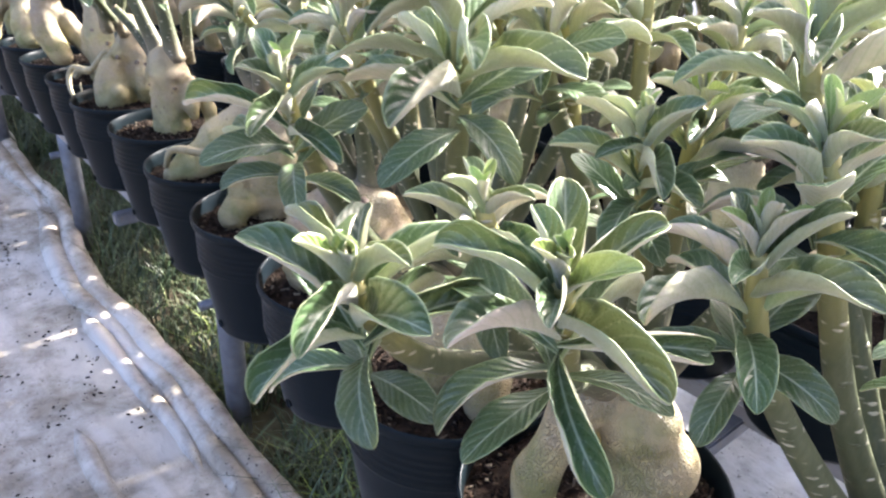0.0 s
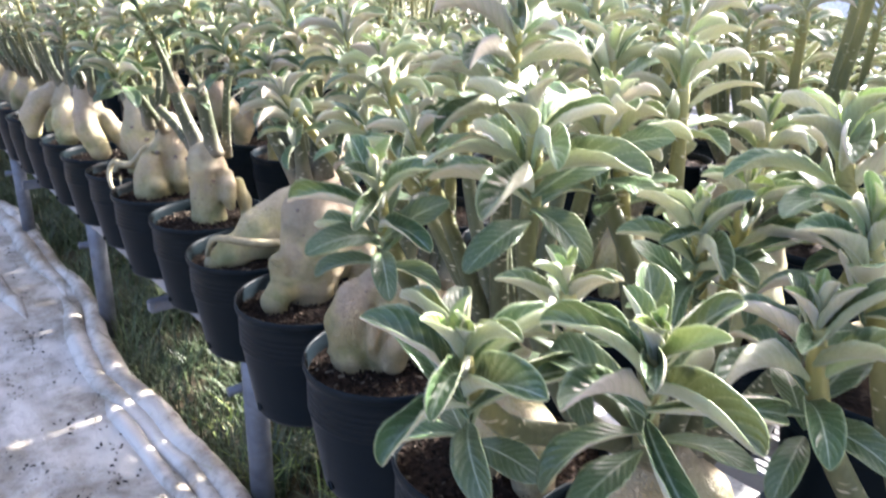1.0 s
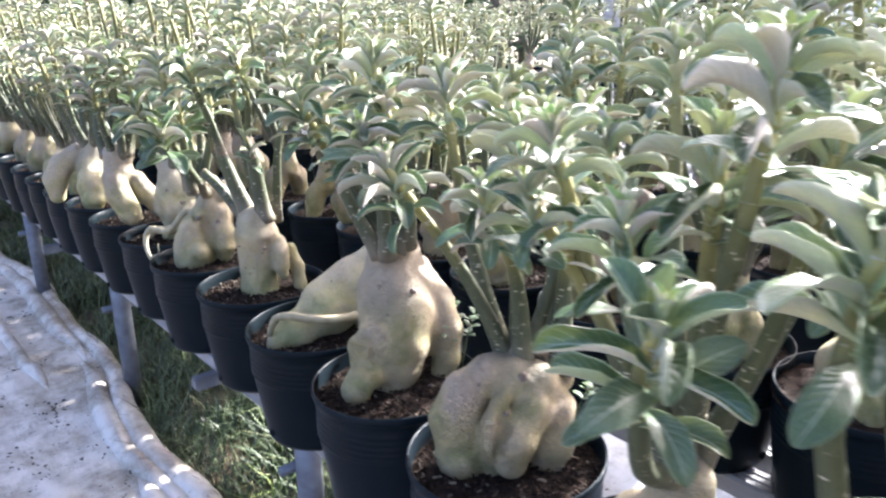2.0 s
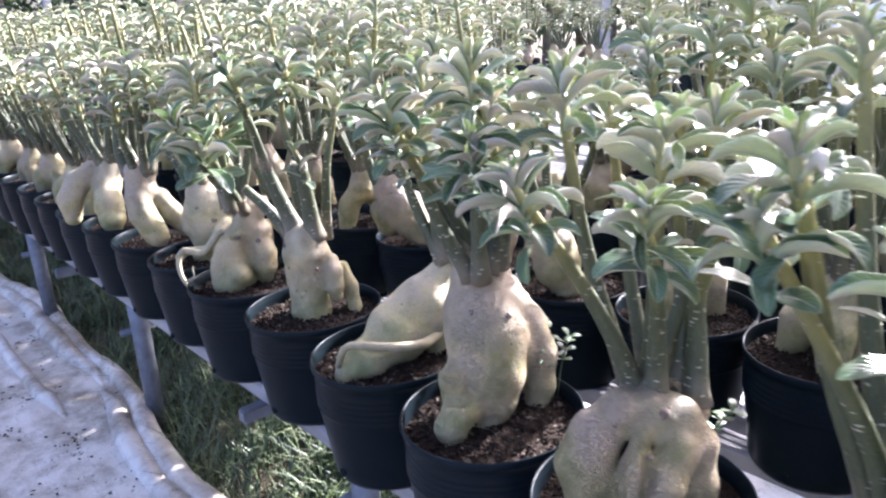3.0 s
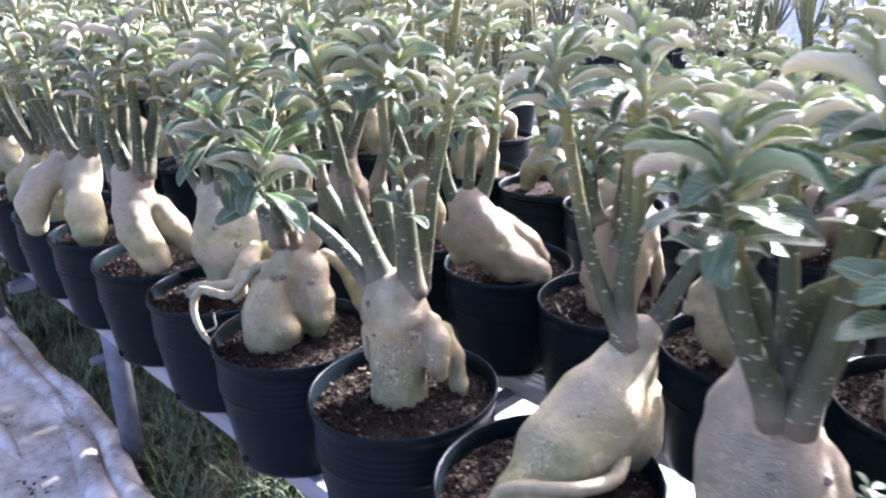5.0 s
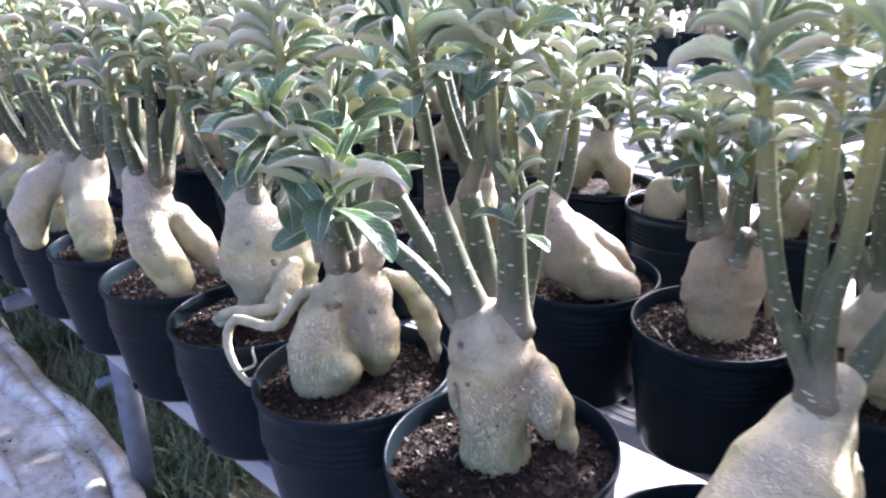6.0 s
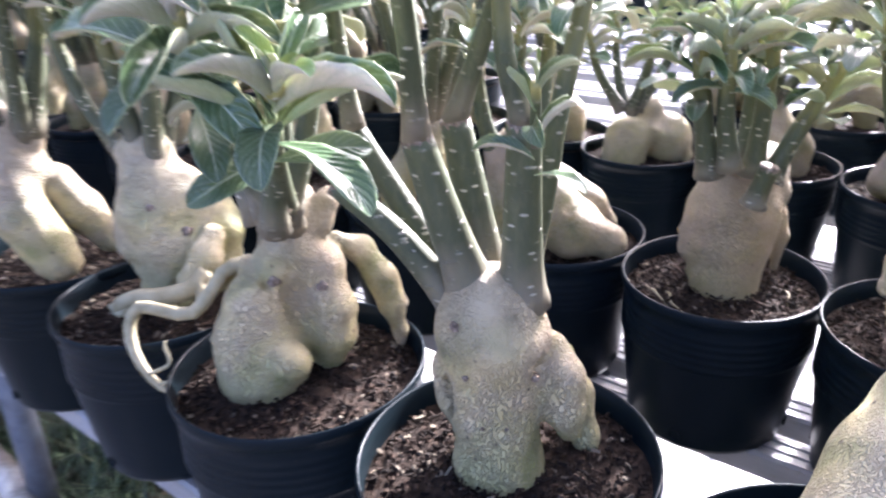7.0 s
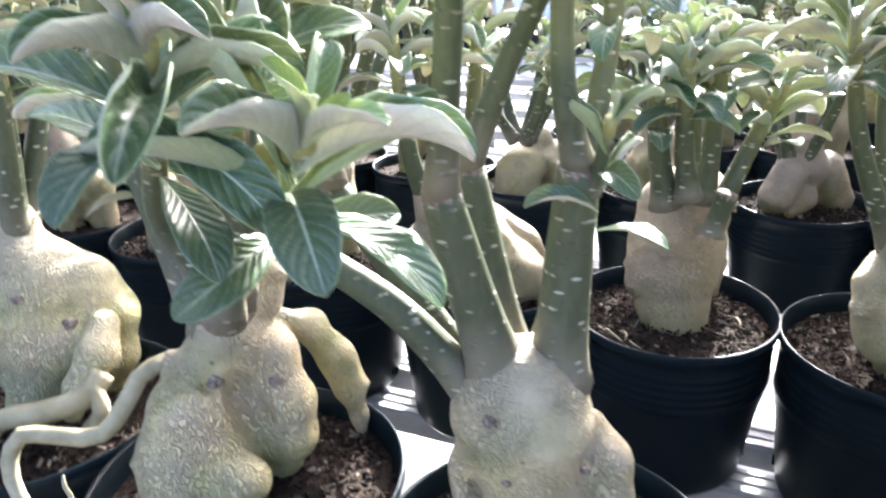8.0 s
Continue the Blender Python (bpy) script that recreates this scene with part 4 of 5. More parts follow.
h = plant(0.458, 1.93, [
        [(-0.017, 0.017, 0.17, 0.0263), (-0.015, 0.015, 0.137, 0.0323), (-0.007, 0.021, 0.115, 0.0314)],
        [(-0.027, 0.006, 0.116, 0.0292), (-0.027, -0.008, 0.079, 0.028), (-0.012, -0.031, 0.034, 0.0256)],
        [(0.021, 0.007, 0.107, 0.0232), (0.037, -0.008, 0.075, 0.0235), (0.055, -0.027, 0.034, 0.0149)],
        [(-0.029, 0.029, 0.156, 0.0142), (-0.031, 0.031, 0.175, 0.0116)],
        [(-0.005, 0.033, 0.164, 0.0130), (-0.004, 0.035, 0.184, 0.0106)],
        [(0.001, -0.001, 0.161, 0.0150), (0.004, -0.004, 0.181, 0.0123)],
        [(-0.02, 0.01, 0.157, 0.0114), (-0.024, 0.006, 0.18, 0.0093)],
    ], 14, "desert rose with a smooth olive caudex on two thick bent legs", 0.0, (0.489, 1.975, 0.0))
stem(h, [(-0.029, 0.029, 0.164), (-0.038, 0.038, 0.22), (-0.035, 0.035, 0.287), (-0.05, 0.03, 0.36)], 0.0118, 0.006, 20, 0.057)
stem(h, [(-0.005, 0.033, 0.172), (-0.001, 0.044, 0.234), (0.003, 0.039, 0.302), (0, 0.05, 0.39)], 0.0108, 0.006, 20, 0.057)
stem(h, [(0.001, -0.001, 0.169), (0.016, -0.016, 0.231), (0.024, -0.024, 0.271), (0.03, -0.04, 0.35)], 0.0125, 0.006, 20, 0.057)
stem(h, [(-0.02, 0.01, 0.165), (-0.04, -0.01, 0.24), (-0.06, -0.03, 0.33)], 0.0095, 0.006, 19, 0.057)
crown(h, (0, .01, .175), 68, 3, 0.21, .075, .072)
h = plant(0.458, 2.135, [
        [(0.013, 0.079, 0.143, 0.03), (-0.001, 0.073, 0.102, 0.0366)],
        [(-0.021, 0.107, 0.138, 0.0222), (-0.061, 0.116, 0.108, 0.0286), (-0.082, 0.119, 0.072, 0.0286), (-0.084, 0.116, 0.028, 0.0196)],
        [(-0.008, 0.066, 0.105, 0.0325), (-0.015, 0.04, 0.064, 0.0348), (-0.018, 0.026, 0.027, 0.031), (-0.021, 0.027, -0.011, 0.0195)],
    ], 15, "desert rose with an olive caudex of bent legs", 0.0, (0.489, 2.183, 0.0))
crown(h, (0.01, 0.08, .16), 15, 7, .21, .08, .057)
h = plant(0.458, 0.905, [
        [(0.034, 0.03, 0.191, 0.0271), (0.028, 0.027, 0.161, 0.0358), (0.023, 0.019, 0.124, 0.0446), (0.015, 0.01, 0.089, 0.049), (0.007, 0.002, 0.054, 0.0459), (0.0, -0.001, 0.022, 0.0386), (-0.007, -0.002, -0.003, 0.0312), (-0.015, 0.002, -0.026, 0.0188)],
        [(-0.022, 0.01, 0.063, 0.0219), (-0.044, 0.007, 0.056, 0.0179), (-0.052, 0.007, 0.04, 0.0131)],
        [(-0.025, -0.011, 0.024, 0.0205), (-0.055, -0.01, 0.027, 0.0212), (-0.066, -0.007, 0.011, 0.02), (-0.06, -0.008, -0.011, 0.0155), (-0.054, -0.009, -0.032, 0.0097)],
        [(0.062, 0.019, 0.141, 0.0178), (0.078, -0.001, 0.096, 0.0219), (0.082, -0.016, 0.054, 0.022), (0.073, -0.023, 0.016, 0.0194), (0.061, -0.024, -0.015, 0.0156), (0.055, -0.024, -0.035, 0.0078)],
        [(0.053, 0.005, 0.121, 0.0176), (0.057, -0.009, 0.068, 0.0165), (0.047, -0.009, 0.03, 0.0128)],
        [(0.02, 0.03, 0.172, 0.0110), (0.012, 0.029, 0.196, 0.0090)],
        [(0.03, 0.015, 0.175, 0.0110), (0.028, 0.014, 0.197, 0.0090)],
        [(0.03, 0.0, 0.177, 0.0122), (0.028, -0.004, 0.197, 0.0100)],
        [(0, 0.015, 0.177, 0.0108), (-0.004, 0.022, 0.202, 0.0088)],
        [(0.015, 0.01, 0.177, 0.0108), (0.02, 0.014, 0.202, 0.0088)],
    ], 16, "desert rose with a tall bottle-shaped caudex and a bent foot", 0.0, (0.448, 0.883, 0.0), [
        [(-0.07, -0.004, 0.043, 0.0035), (-0.058, -0.02, 0.047, 0.0052), (-0.048, -0.03, 0.044, 0.0052), (-0.038, -0.038, 0.032, 0.0041), (-0.034, -0.037, 0.01, 0.0029)],
        [(-0.058, 0.01, 0.066, 0.0029), (-0.05, -0.017, 0.06, 0.0035), (-0.037, -0.025, 0.064, 0.0023)],
        [(0.026, -0.018, 0.111, 0.0036), (0.024, -0.026, 0.074, 0.0073), (0.015, -0.029, 0.031, 0.0073)],
    ])
stem(h, [(0.02, 0.03, 0.18), (-0.02, 0.025, 0.261), (-0.06, 0.03, 0.31), (-0.106, 0.022, 0.385)], 0.0092, 0.0045, 24, 0.062)
stem(h, [(0.03, 0.015, 0.183), (0.02, 0.01, 0.251), (-0.02, -0.02, 0.29), (-0.10, -0.095, 0.355)], 0.0092, 0.0045, 24, 0.062)
stem(h, [(0.03, 0.0, 0.185), (0.02, -0.02, 0.247), (0.0, -0.035, 0.29), (-0.04, -0.055, 0.38)], 0.0102, 0.0045, 24, 0.062)
stem(h, [(0, 0.015, 0.185), (-0.02, 0.05, 0.27), (-0.033, 0.06, 0.34)], 0.009, 0.006, 19, 0.057)
stem(h, [(0.015, 0.01, 0.185), (0.04, 0.03, 0.27), (0.06, 0.05, 0.38)], 0.009, 0.0045, 24, 0.056)
crown(h, (0, 0, .19), 80, 3, 0.21, .075, .072)
knob(h, (-0.025, -0.004, 0.141), (-.75, -.45, .3), 0.0036, .003)
knob(h, (0.032, -0.017, 0.125), (-.75, -.45, .3), 0.0037, .003)
knob(h, (-0.023, -0.021, 0.107), (-.75, -.45, .3), 0.0022, .003)
h = plant(0.458, 1.105, [
        [(0.131, -0.011, 0.127, 0.0233), (0.119, -0.006, 0.096, 0.0312), (0.076, -0.005, 0.063, 0.0461), (0.025, 0.003, 0.037, 0.0422), (-0.026, 0.004, 0.015, 0.0294), (-0.06, 0.011, -0.004, 0.0203)],
        [(0.122, -0.009, 0.062, 0.0355), (0.118, -0.019, 0.023, 0.0316)],
        [(0.085, -0.022, 0.036, 0.0231), (0.076, -0.019, -0.009, 0.0117)],
        [(0.122, -0.023, 0.014, 0.0222), (0.11, -0.025, -0.018, 0.0135)],
        [(0.116, -0.003, 0.113, 0.0142), (0.114, -0.003, 0.136, 0.0116)],
        [(0.132, -0.012, 0.107, 0.0132), (0.137, -0.015, 0.126, 0.0108)],
        [(0.11, -0.01, 0.112, 0.0114), (0.106, -0.002, 0.14, 0.0093)],
        [(0.125, 0, 0.112, 0.0114), (0.128, 0.004, 0.14, 0.0093)],
    ], 17, "desert rose with leaning caudex and a root round its foot", 0.0, (0.467, 1.11, 0.0))
root(h, [(.085, -.03, .03), (.03, -.055, .036), (-.01, -.047, .041), (-.036, -.03, .045), (-.053, -.014, .048), (-.068, .002, .043), (-.074, .012, .015)], .0075, .0045)
stem(h, [(0.116, -0.003, 0.121), (0.107, -0.001, 0.196), (0.108, -0.009, 0.26), (0.075, -0.02, 0.40)], 0.0118, 0.0052, 21, 0.064)
stem(h, [(0.132, -0.012, 0.115), (0.155, -0.028, 0.168), (0.182, -0.041, 0.222), (0.2, -0.06, 0.36)], 0.011, 0.0052, 21, 0.064)
stem(h, [(0.11, -0.01, 0.12), (0.09, 0.03, 0.22), (0.05, 0.05, 0.40)], 0.0095, 0.0052, 21, 0.064)
stem(h, [(0.125, 0, 0.12), (0.14, 0.02, 0.22), (0.15, 0.03, 0.42)], 0.0095, 0.0052, 21, 0.064)
h = plant(0.458, 0.7, [
        [(-0.013, -0.027, 0.098, 0.02), (-0.033, -0.01, 0.096, 0.0222), (-0.054, 0.001, 0.077, 0.0278), (-0.064, 0.003, 0.049, 0.0302), (-0.062, -0.006, 0.016, 0.0282), (-0.053, -0.013, -0.016, 0.0194)],
        [(-0.025, -0.015, 0.099, 0.0211), (-0.01, -0.032, 0.091, 0.0256), (0.01, -0.045, 0.085, 0.0291), (0.019, -0.057, 0.059, 0.0282), (0.016, -0.064, 0.022, 0.025), (0.015, -0.06, -0.021, 0.0174)],
        [(-0.036, -0.041, 0.088, 0.0119), (-0.053, -0.046, 0.067, 0.0149), (-0.057, -0.046, 0.041, 0.014), (-0.048, -0.038, 0.002, 0.01)],
        [(-0.009, -0.061, 0.071, 0.024), (-0.038, -0.063, 0.048, 0.022), (-0.042, -0.058, 0.016, 0.0174)],
        [(0.008, -0.008, 0.09, 0.0126), (0.003, -0.005, 0.112, 0.0103)],
        [(0.01, -0.024, 0.095, 0.0134), (0.008, -0.025, 0.116, 0.0110)],
        [(0.056, -0.041, 0.077, 0.0162), (0.058, -0.04, 0.097, 0.0132)],
        [(0.052, -0.023, 0.078, 0.0132), (0.056, -0.021, 0.101, 0.0108)],
        [(0.04, 0, 0.082, 0.0114), (0.046, 0.01, 0.112, 0.0093)],
    ], 18, "desert rose with a broad arched caudex of round lobes", 0.0, (0.436, 0.665, 0.0), [
        [(-0.057, -0.028, 0.102, 0.0043), (-0.064, -0.036, 0.077, 0.0069), (-0.072, -0.04, 0.045, 0.0069), (-0.071, -0.04, 0.013, 0.0065)],
        [(-0.04, -0.055, 0.092, 0.0042), (-0.054, -0.061, 0.071, 0.0058), (-0.06, -0.06, 0.036, 0.0053)],
    ])
stem(h, [(0.008, -0.008, 0.098), (-0.019, 0.005, 0.167), (-0.051, 0.023, 0.234), (-0.12, 0.04, 0.335)], 0.0105, 0.0045, 24, 0.062)
stem(h, [(0.01, -0.024, 0.103), (0.0, -0.03, 0.17), (-0.03, -0.045, 0.235), (-0.10, -0.075, 0.325)], 0.0112, 0.0045, 24, 0.062)
stem(h, [(0.056, -0.041, 0.085), (0.064, -0.036, 0.145), (0.064, -0.036, 0.208), (0.02, -0.09, 0.33)], 0.0135, 0.0045, 24, 0.062)
stem(h, [(0.052, -0.023, 0.086), (0.071, -0.014, 0.162), (0.08, 0, 0.26), (0.07, 0, 0.37)], 0.011, 0.0045, 24, 0.056)
stem(h, [(0.04, 0, 0.09), (0.07, 0.05, 0.2), (0.086, 0.095, 0.385)], 0.0095, 0.0045, 24, 0.057)
crown(h, (.03, 0, .1), 82, 3, 0.27, .075, .072)
knob(h, (-0.033, -0.060, 0.114), (-.75, -.45, .3), 0.0052, .003)
knob(h, (-0.055, -0.060, 0.080), (-.75, -.45, .3), 0.0029, .003)
knob(h, (-0.059, -0.025, 0.103), (-.75, -.45, .3), 0.0027, .003)
h = plant(0.845, 1.31, [
        [(0.077, 0.006, 0.121, 0.0447), (0.068, 0.004, 0.089, 0.049), (0.058, 0.004, 0.053, 0.0455), (0.048, 0.001, 0.024, 0.0375), (0.042, -0.005, -0.007, 0.0347), (0.042, -0.012, -0.04, 0.0276)],
        [(0.093, -0.012, 0.132, 0.0254), (0.089, -0.013, 0.111, 0.0304)],
        [(0.113, -0.02, 0.094, 0.014), (0.112, -0.036, 0.052, 0.0125), (0.108, -0.037, 0.016, 0.009)],
        [(0.048, 0.038, 0.076, 0.0159), (0.038, 0.038, 0.046, 0.0117), (0.039, 0.033, 0.03, 0.0074)],
    ], 19, "desert rose with a drum-shaped caudex and many short stems", -0.018, (0.887, 1.311, -0.008))
stem(h, [(-0.013, 0.013, 0.15), (-0.023, 0.023, 0.208), (-0.032, 0.032, 0.282)], 0.0116, 0.0075, 18, 0.074)
stem(h, [(-0.021, -0.007, 0.162), (-0.029, 0.001, 0.217), (-0.033, 0.005, 0.294)], 0.0100, 0.0068, 18, 0.074)
stem(h, [(0.019, -0.019, 0.147), (0.02, -0.02, 0.205), (0.02, -0.02, 0.294)], 0.0105, 0.007, 18, 0.074)
stem(h, [(0.021, -0.035, 0.144), (0.033, -0.047, 0.183), (0.06, -0.075, 0.256)], 0.0107, 0.007, 18, 0.074)
stem(h, [(0.032, -0.004, 0.147), (0.055, 0.001, 0.212), (0.063, 0.008, 0.298)], 0.0099, 0.0068, 18, 0.074)
stem(h, [(-0.005, -0.03, 0.125), (-0.005, -0.036, 0.15), (-0.006, -0.04, 0.165)], 0.01, 0.0095, 0, 0, True)
root(h, [(-0.033, 0.03, 0.003), (-0.018, 0.055, 0.012), (-0.003, 0.06, 0.004), (-0.008, 0.04, 0.008), (-0.028, 0.038, 0.003)], .0011, .0007)
root(h, [(-0.038, 0.01, 0.003), (-0.03, 0.03, 0.009), (-0.013, 0.035, 0.003)], .0011, .0007)
root(h, [(0.042, -0.07, 0.004), (0.062, -0.065, 0.01), (0.082, -0.05, 0.003)], .0011, .0007)
h = plant(0.845, 1.515, [
        [(-0.026, 0.026, 0.138, 0.0294), (-0.018, 0.018, 0.111, 0.0368), (-0.005, 0.005, 0.08, 0.0416), (0.016, -0.03, 0.047, 0.0345), (0.038, -0.066, 0.03, 0.023)],
        [(0.019, 0.009, 0.111, 0.0181), (0.058, -0.029, 0.066, 0.0206), (0.075, -0.046, 0.039, 0.0134)],
        [(-0.038, 0.038, 0.086, 0.0286), (-0.035, 0.035, 0.054, 0.0217)],
        [(-0.029, 0.029, 0.13, 0.0142), (-0.029, 0.029, 0.149, 0.0116)],
        [(-0.019, 0.019, 0.129, 0.0162), (-0.015, 0.017, 0.148, 0.0132)],
        [(-0.039, 0.039, 0.123, 0.0142), (-0.042, 0.042, 0.143, 0.0116)],
    ], 20, "desert rose with smooth caudex lying along the soil", -0.018, (0.899, 1.524, -0.008))
stem(h, [(-0.029, 0.029, 0.138), (-0.027, 0.027, 0.195), (-0.022, 0.022, 0.317)], 0.0118, 0.006, 15, 0.07)
stem(h, [(-0.019, 0.019, 0.137), (0.003, 0.011, 0.192), (0.02, 0.009, 0.312)], 0.0135, 0.006, 15, 0.07)
stem(h, [(-0.039, 0.039, 0.131), (-0.054, 0.054, 0.19), (-0.064, 0.064, 0.305)], 0.0118, 0.006, 15, 0.07)
h = plant(0.83, 1.12, [
        [(-0.0, 0.0, 0.136, 0.0213), (0.005, -0.005, 0.099, 0.0389), (0.013, -0.013, 0.058, 0.0401), (0.024, -0.024, 0.021, 0.0284)],
        [(-0.006, 0.02, 0.098, 0.0195), (-0.016, 0.03, 0.083, 0.0098)],
    ], 21, "desert rose with a pear-shaped caudex", -0.018, (0.880, 1.10, -0.008))
crown(h, (0.01, 0, .14), 21, 6, .24, .09, .07)
h = plant(1.29, 1.58, [
        [(0.055, 0.016, 0.111, 0.0277), (0.054, 0.017, 0.083, 0.0419)],
        [(0.024, 0.033, 0.068, 0.0417), (0.019, 0.037, 0.035, 0.0393)],
        [(0.079, -0.008, 0.067, 0.0451), (0.089, -0.018, 0.027, 0.04)],
    ], 22, "desert rose with a caudex of two round cheeks", -0.05, (1.345, 1.597, -0.018))
crown(h, (-.02, .02, .14), 22, 5, .16, .07, .062)
h = plant(1.365, 1.172, [
        [(-0.013, 0.013, 0.175, 0.0276), (-0.008, 0.008, 0.145, 0.0369)],
        [(-0.042, 0.028, 0.136, 0.0261), (-0.054, 0.04, 0.104, 0.0248), (-0.029, 0.029, 0.075, 0.0165)],
        [(0.022, -0.022, 0.129, 0.0317), (0.045, -0.045, 0.082, 0.0295)],
        [(-0.031, 0.002, 0.102, 0.0183), (-0.048, 0.019, 0.078, 0.011)],
    ], 23, "desert rose with a knobbly caudex of several lobes", -0.09, (1.365, 1.172, -0.018))
crown(h, (-.02, .02, .16), 23, 5, .17, .08, .062)
h = auto_base(0.408, 0.44, 24, "desert rose leaning out over the bench with large rosettes")
stem(h, [(-0.01, 0.0, 0.115), (-0.118, -0.040, 0.192), (-0.206, -0.090, 0.302), (-0.232, -0.113, 0.350)], 0.0092, 0.0042, 20, 0.059)
stem(h, [(-0.01, 0.0, 0.115), (-0.078, -0.015, 0.242), (-0.142, -0.028, 0.359)], 0.0092, 0.0042, 20, 0.055)
stem(h, [(-0.01, 0.0, 0.115), (-0.058, -0.040, 0.242), (-0.093, -0.075, 0.362), (-0.108, -0.095, 0.452)], 0.0092, 0.0042, 20, 0.063)
stem(h, [(-0.01, 0.0, 0.115), (-0.048, 0.020, 0.212), (-0.120, 0.070, 0.362)], 0.0092, 0.0042, 20, 0.055)
stem(h, [(-0.01, 0.0, 0.115), (-0.008, -0.020, 0.262), (-0.008, -0.040, 0.382)], 0.0092, 0.0042, 20, 0.059)
crown(h, (0.02, 0.01, .12), 24, 7, .29, .12, 0.066)
h = plant(0.395, 0.25, [
        [(0, 0, 0.12, 0.022), (-0.03, 0.012, 0.09, 0.02), (-0.05, 0.02, 0.04, 0.018), (-0.052, 0.022, -0.02, 0.014)],
        [(0, 0, 0.11, 0.024), (0.015, -0.02, 0.075, 0.03), (0.022, -0.03, 0.04, 0.036), (0.02, -0.03, 0, 0.03)],
        [(0, 0.01, 0.1, 0.02), (0.03, 0.04, 0.04, 0.022), (0.035, 0.045, -0.02, 0.016)],
    ], 25, "bushy desert rose with large rosettes spilling over the bench")
stem(h, [(-0.01, 0.0, 0.115), (-0.095, -0.020, 0.182), (-0.200, -0.030, 0.237), (-0.240, -0.038, 0.274), (-0.264, -0.049, 0.312)], 0.0092, 0.0042, 20, 0.062)
stem(h, [(-0.01, 0.0, 0.115), (-0.085, -0.035, 0.182), (-0.155, -0.075, 0.232), (-0.190, -0.095, 0.280), (-0.221, -0.114, 0.325)], 0.0092, 0.0042, 20, 0.063)
stem(h, [(-0.01, 0.0, 0.115), (-0.075, -0.020, 0.182), (-0.160, -0.035, 0.262), (-0.191, -0.043, 0.320)], 0.0092, 0.0042, 20, 0.050)
stem(h, [(-0.01, 0.0, 0.115), (-0.095, 0.020, 0.182), (-0.137, 0.032, 0.282), (-0.144, 0.027, 0.350), (-0.159, 0.016, 0.387)], 0.0092, 0.0042, 20, 0.071)
stem(h, [(-0.01, 0.0, 0.115), (-0.035, -0.030, 0.212), (-0.102, -0.057, 0.342)], 0.0092, 0.0042, 20, 0.055)
stem(h, [(-0.01, 0.0, 0.115), (-0.025, 0.020, 0.242), (-0.057, 0.045, 0.337), (-0.065, 0.040, 0.382)], 0.0092, 0.0042, 20, 0.062)
crown(h, (0.03, 0, .12), 25, 5, .28, .11, 0.066)
h = auto_base(0.385, 0.045, 26, "bushy desert rose with large glossy leaves")
stem(h, [(-0.01, 0.0, 0.115), (-0.055, 0.035, 0.182), (-0.105, 0.060, 0.262), (-0.125, 0.067, 0.322)], 0.0092, 0.0042, 20, 0.062)
stem(h, [(-0.01, 0.0, 0.115), (-0.005, 0.045, 0.212), (-0.020, 0.095, 0.332), (-0.027, 0.111, 0.387)], 0.0092, 0.0042, 20, 0.071)
stem(h, [(-0.01, 0.0, 0.115), (-0.055, -0.015, 0.212), (-0.115, -0.025, 0.342)], 0.0092, 0.0042, 20, 0.062)
stem(h, [(-0.01, 0.0, 0.115), (0.015, 0.015, 0.262), (0.035, 0.035, 0.382)], 0.0092, 0.0042, 20, 0.062)
crown(h, (0.02, 0, .12), 26, 7, .28, .12, 0.066)
for i, y in enumerate((2.39, 2.60)):
    auto_plant(FX, y, 110 + i, PALE, 8, 0.26, 0.10, 0.062)
for i, y in enumerate((0.67, 0.885, 1.74, 1.955)):
    auto_plant(ROW_X[1], y, 200 + i, PALE, 8, 0.33, 0.11, 0.066, ROW_DROP[1])
auto_plant(1.38, 1.39, 210, PALE, 5, 0.17, 0.07, 0.062, ROW_DROP[2])



def weed(x, y, seed, label):
    """A little herb with thin stalks and paired leaves."""
    rs = np.random.RandomState(seed)
    top = thing("weed", (x, y, SOIL_Z - 0.004), label, "weed", "weeds in the pots")
    for _ in range(4):
        a = rs.uniform(0, 6.3)
        tip = Vector((0.035 * math.cos(a), 0.035 * math.sin(a), rs.uniform(0.05, 0.085)))
        path = smooth_path([(0.004 * math.cos(a), 0.004 * math.sin(a), 0), tip * 0.5 + Vector((0, 0, 0.012)), tip], 6)
        v, f, uv = tube(path, [0.0009] * 7, 5)
        st = part("stalk", mesh_of("stalk", v, f, GRASS, True, None, uv), GRASS, top)
        for i in (3, 4, 5, 6):
            for side in (0, 1, 2):
                b = a + side * 2.1 + i
                m = Matrix.Translation(path[i]) @ Euler((rs.uniform(-0.2, 0.5), 0, b)).to_matrix().to_4x4() @ Matrix.Diagonal((0.016, 0.016, 0.016, 1))
                lf = part("leaf", WEED_LEAF, LEAF[False], st)
                lf.matrix_basis = m
    return top


WEED_LEAF = mesh_of("leaf", *leaf_shape(0.15, 0.1, 0.3, 0.6, False, 5, 1)[:2], LEAF[False], True, *leaf_shape(0.15, 0.1, 0.3, 0.6, False, 5, 1)[2:])
weed(0.545, 0.865, 1, "small green weed with paired leaves in the pot soil")
weed(0.540, 0.665, 2, "small green weed with paired leaves in the pot soil")

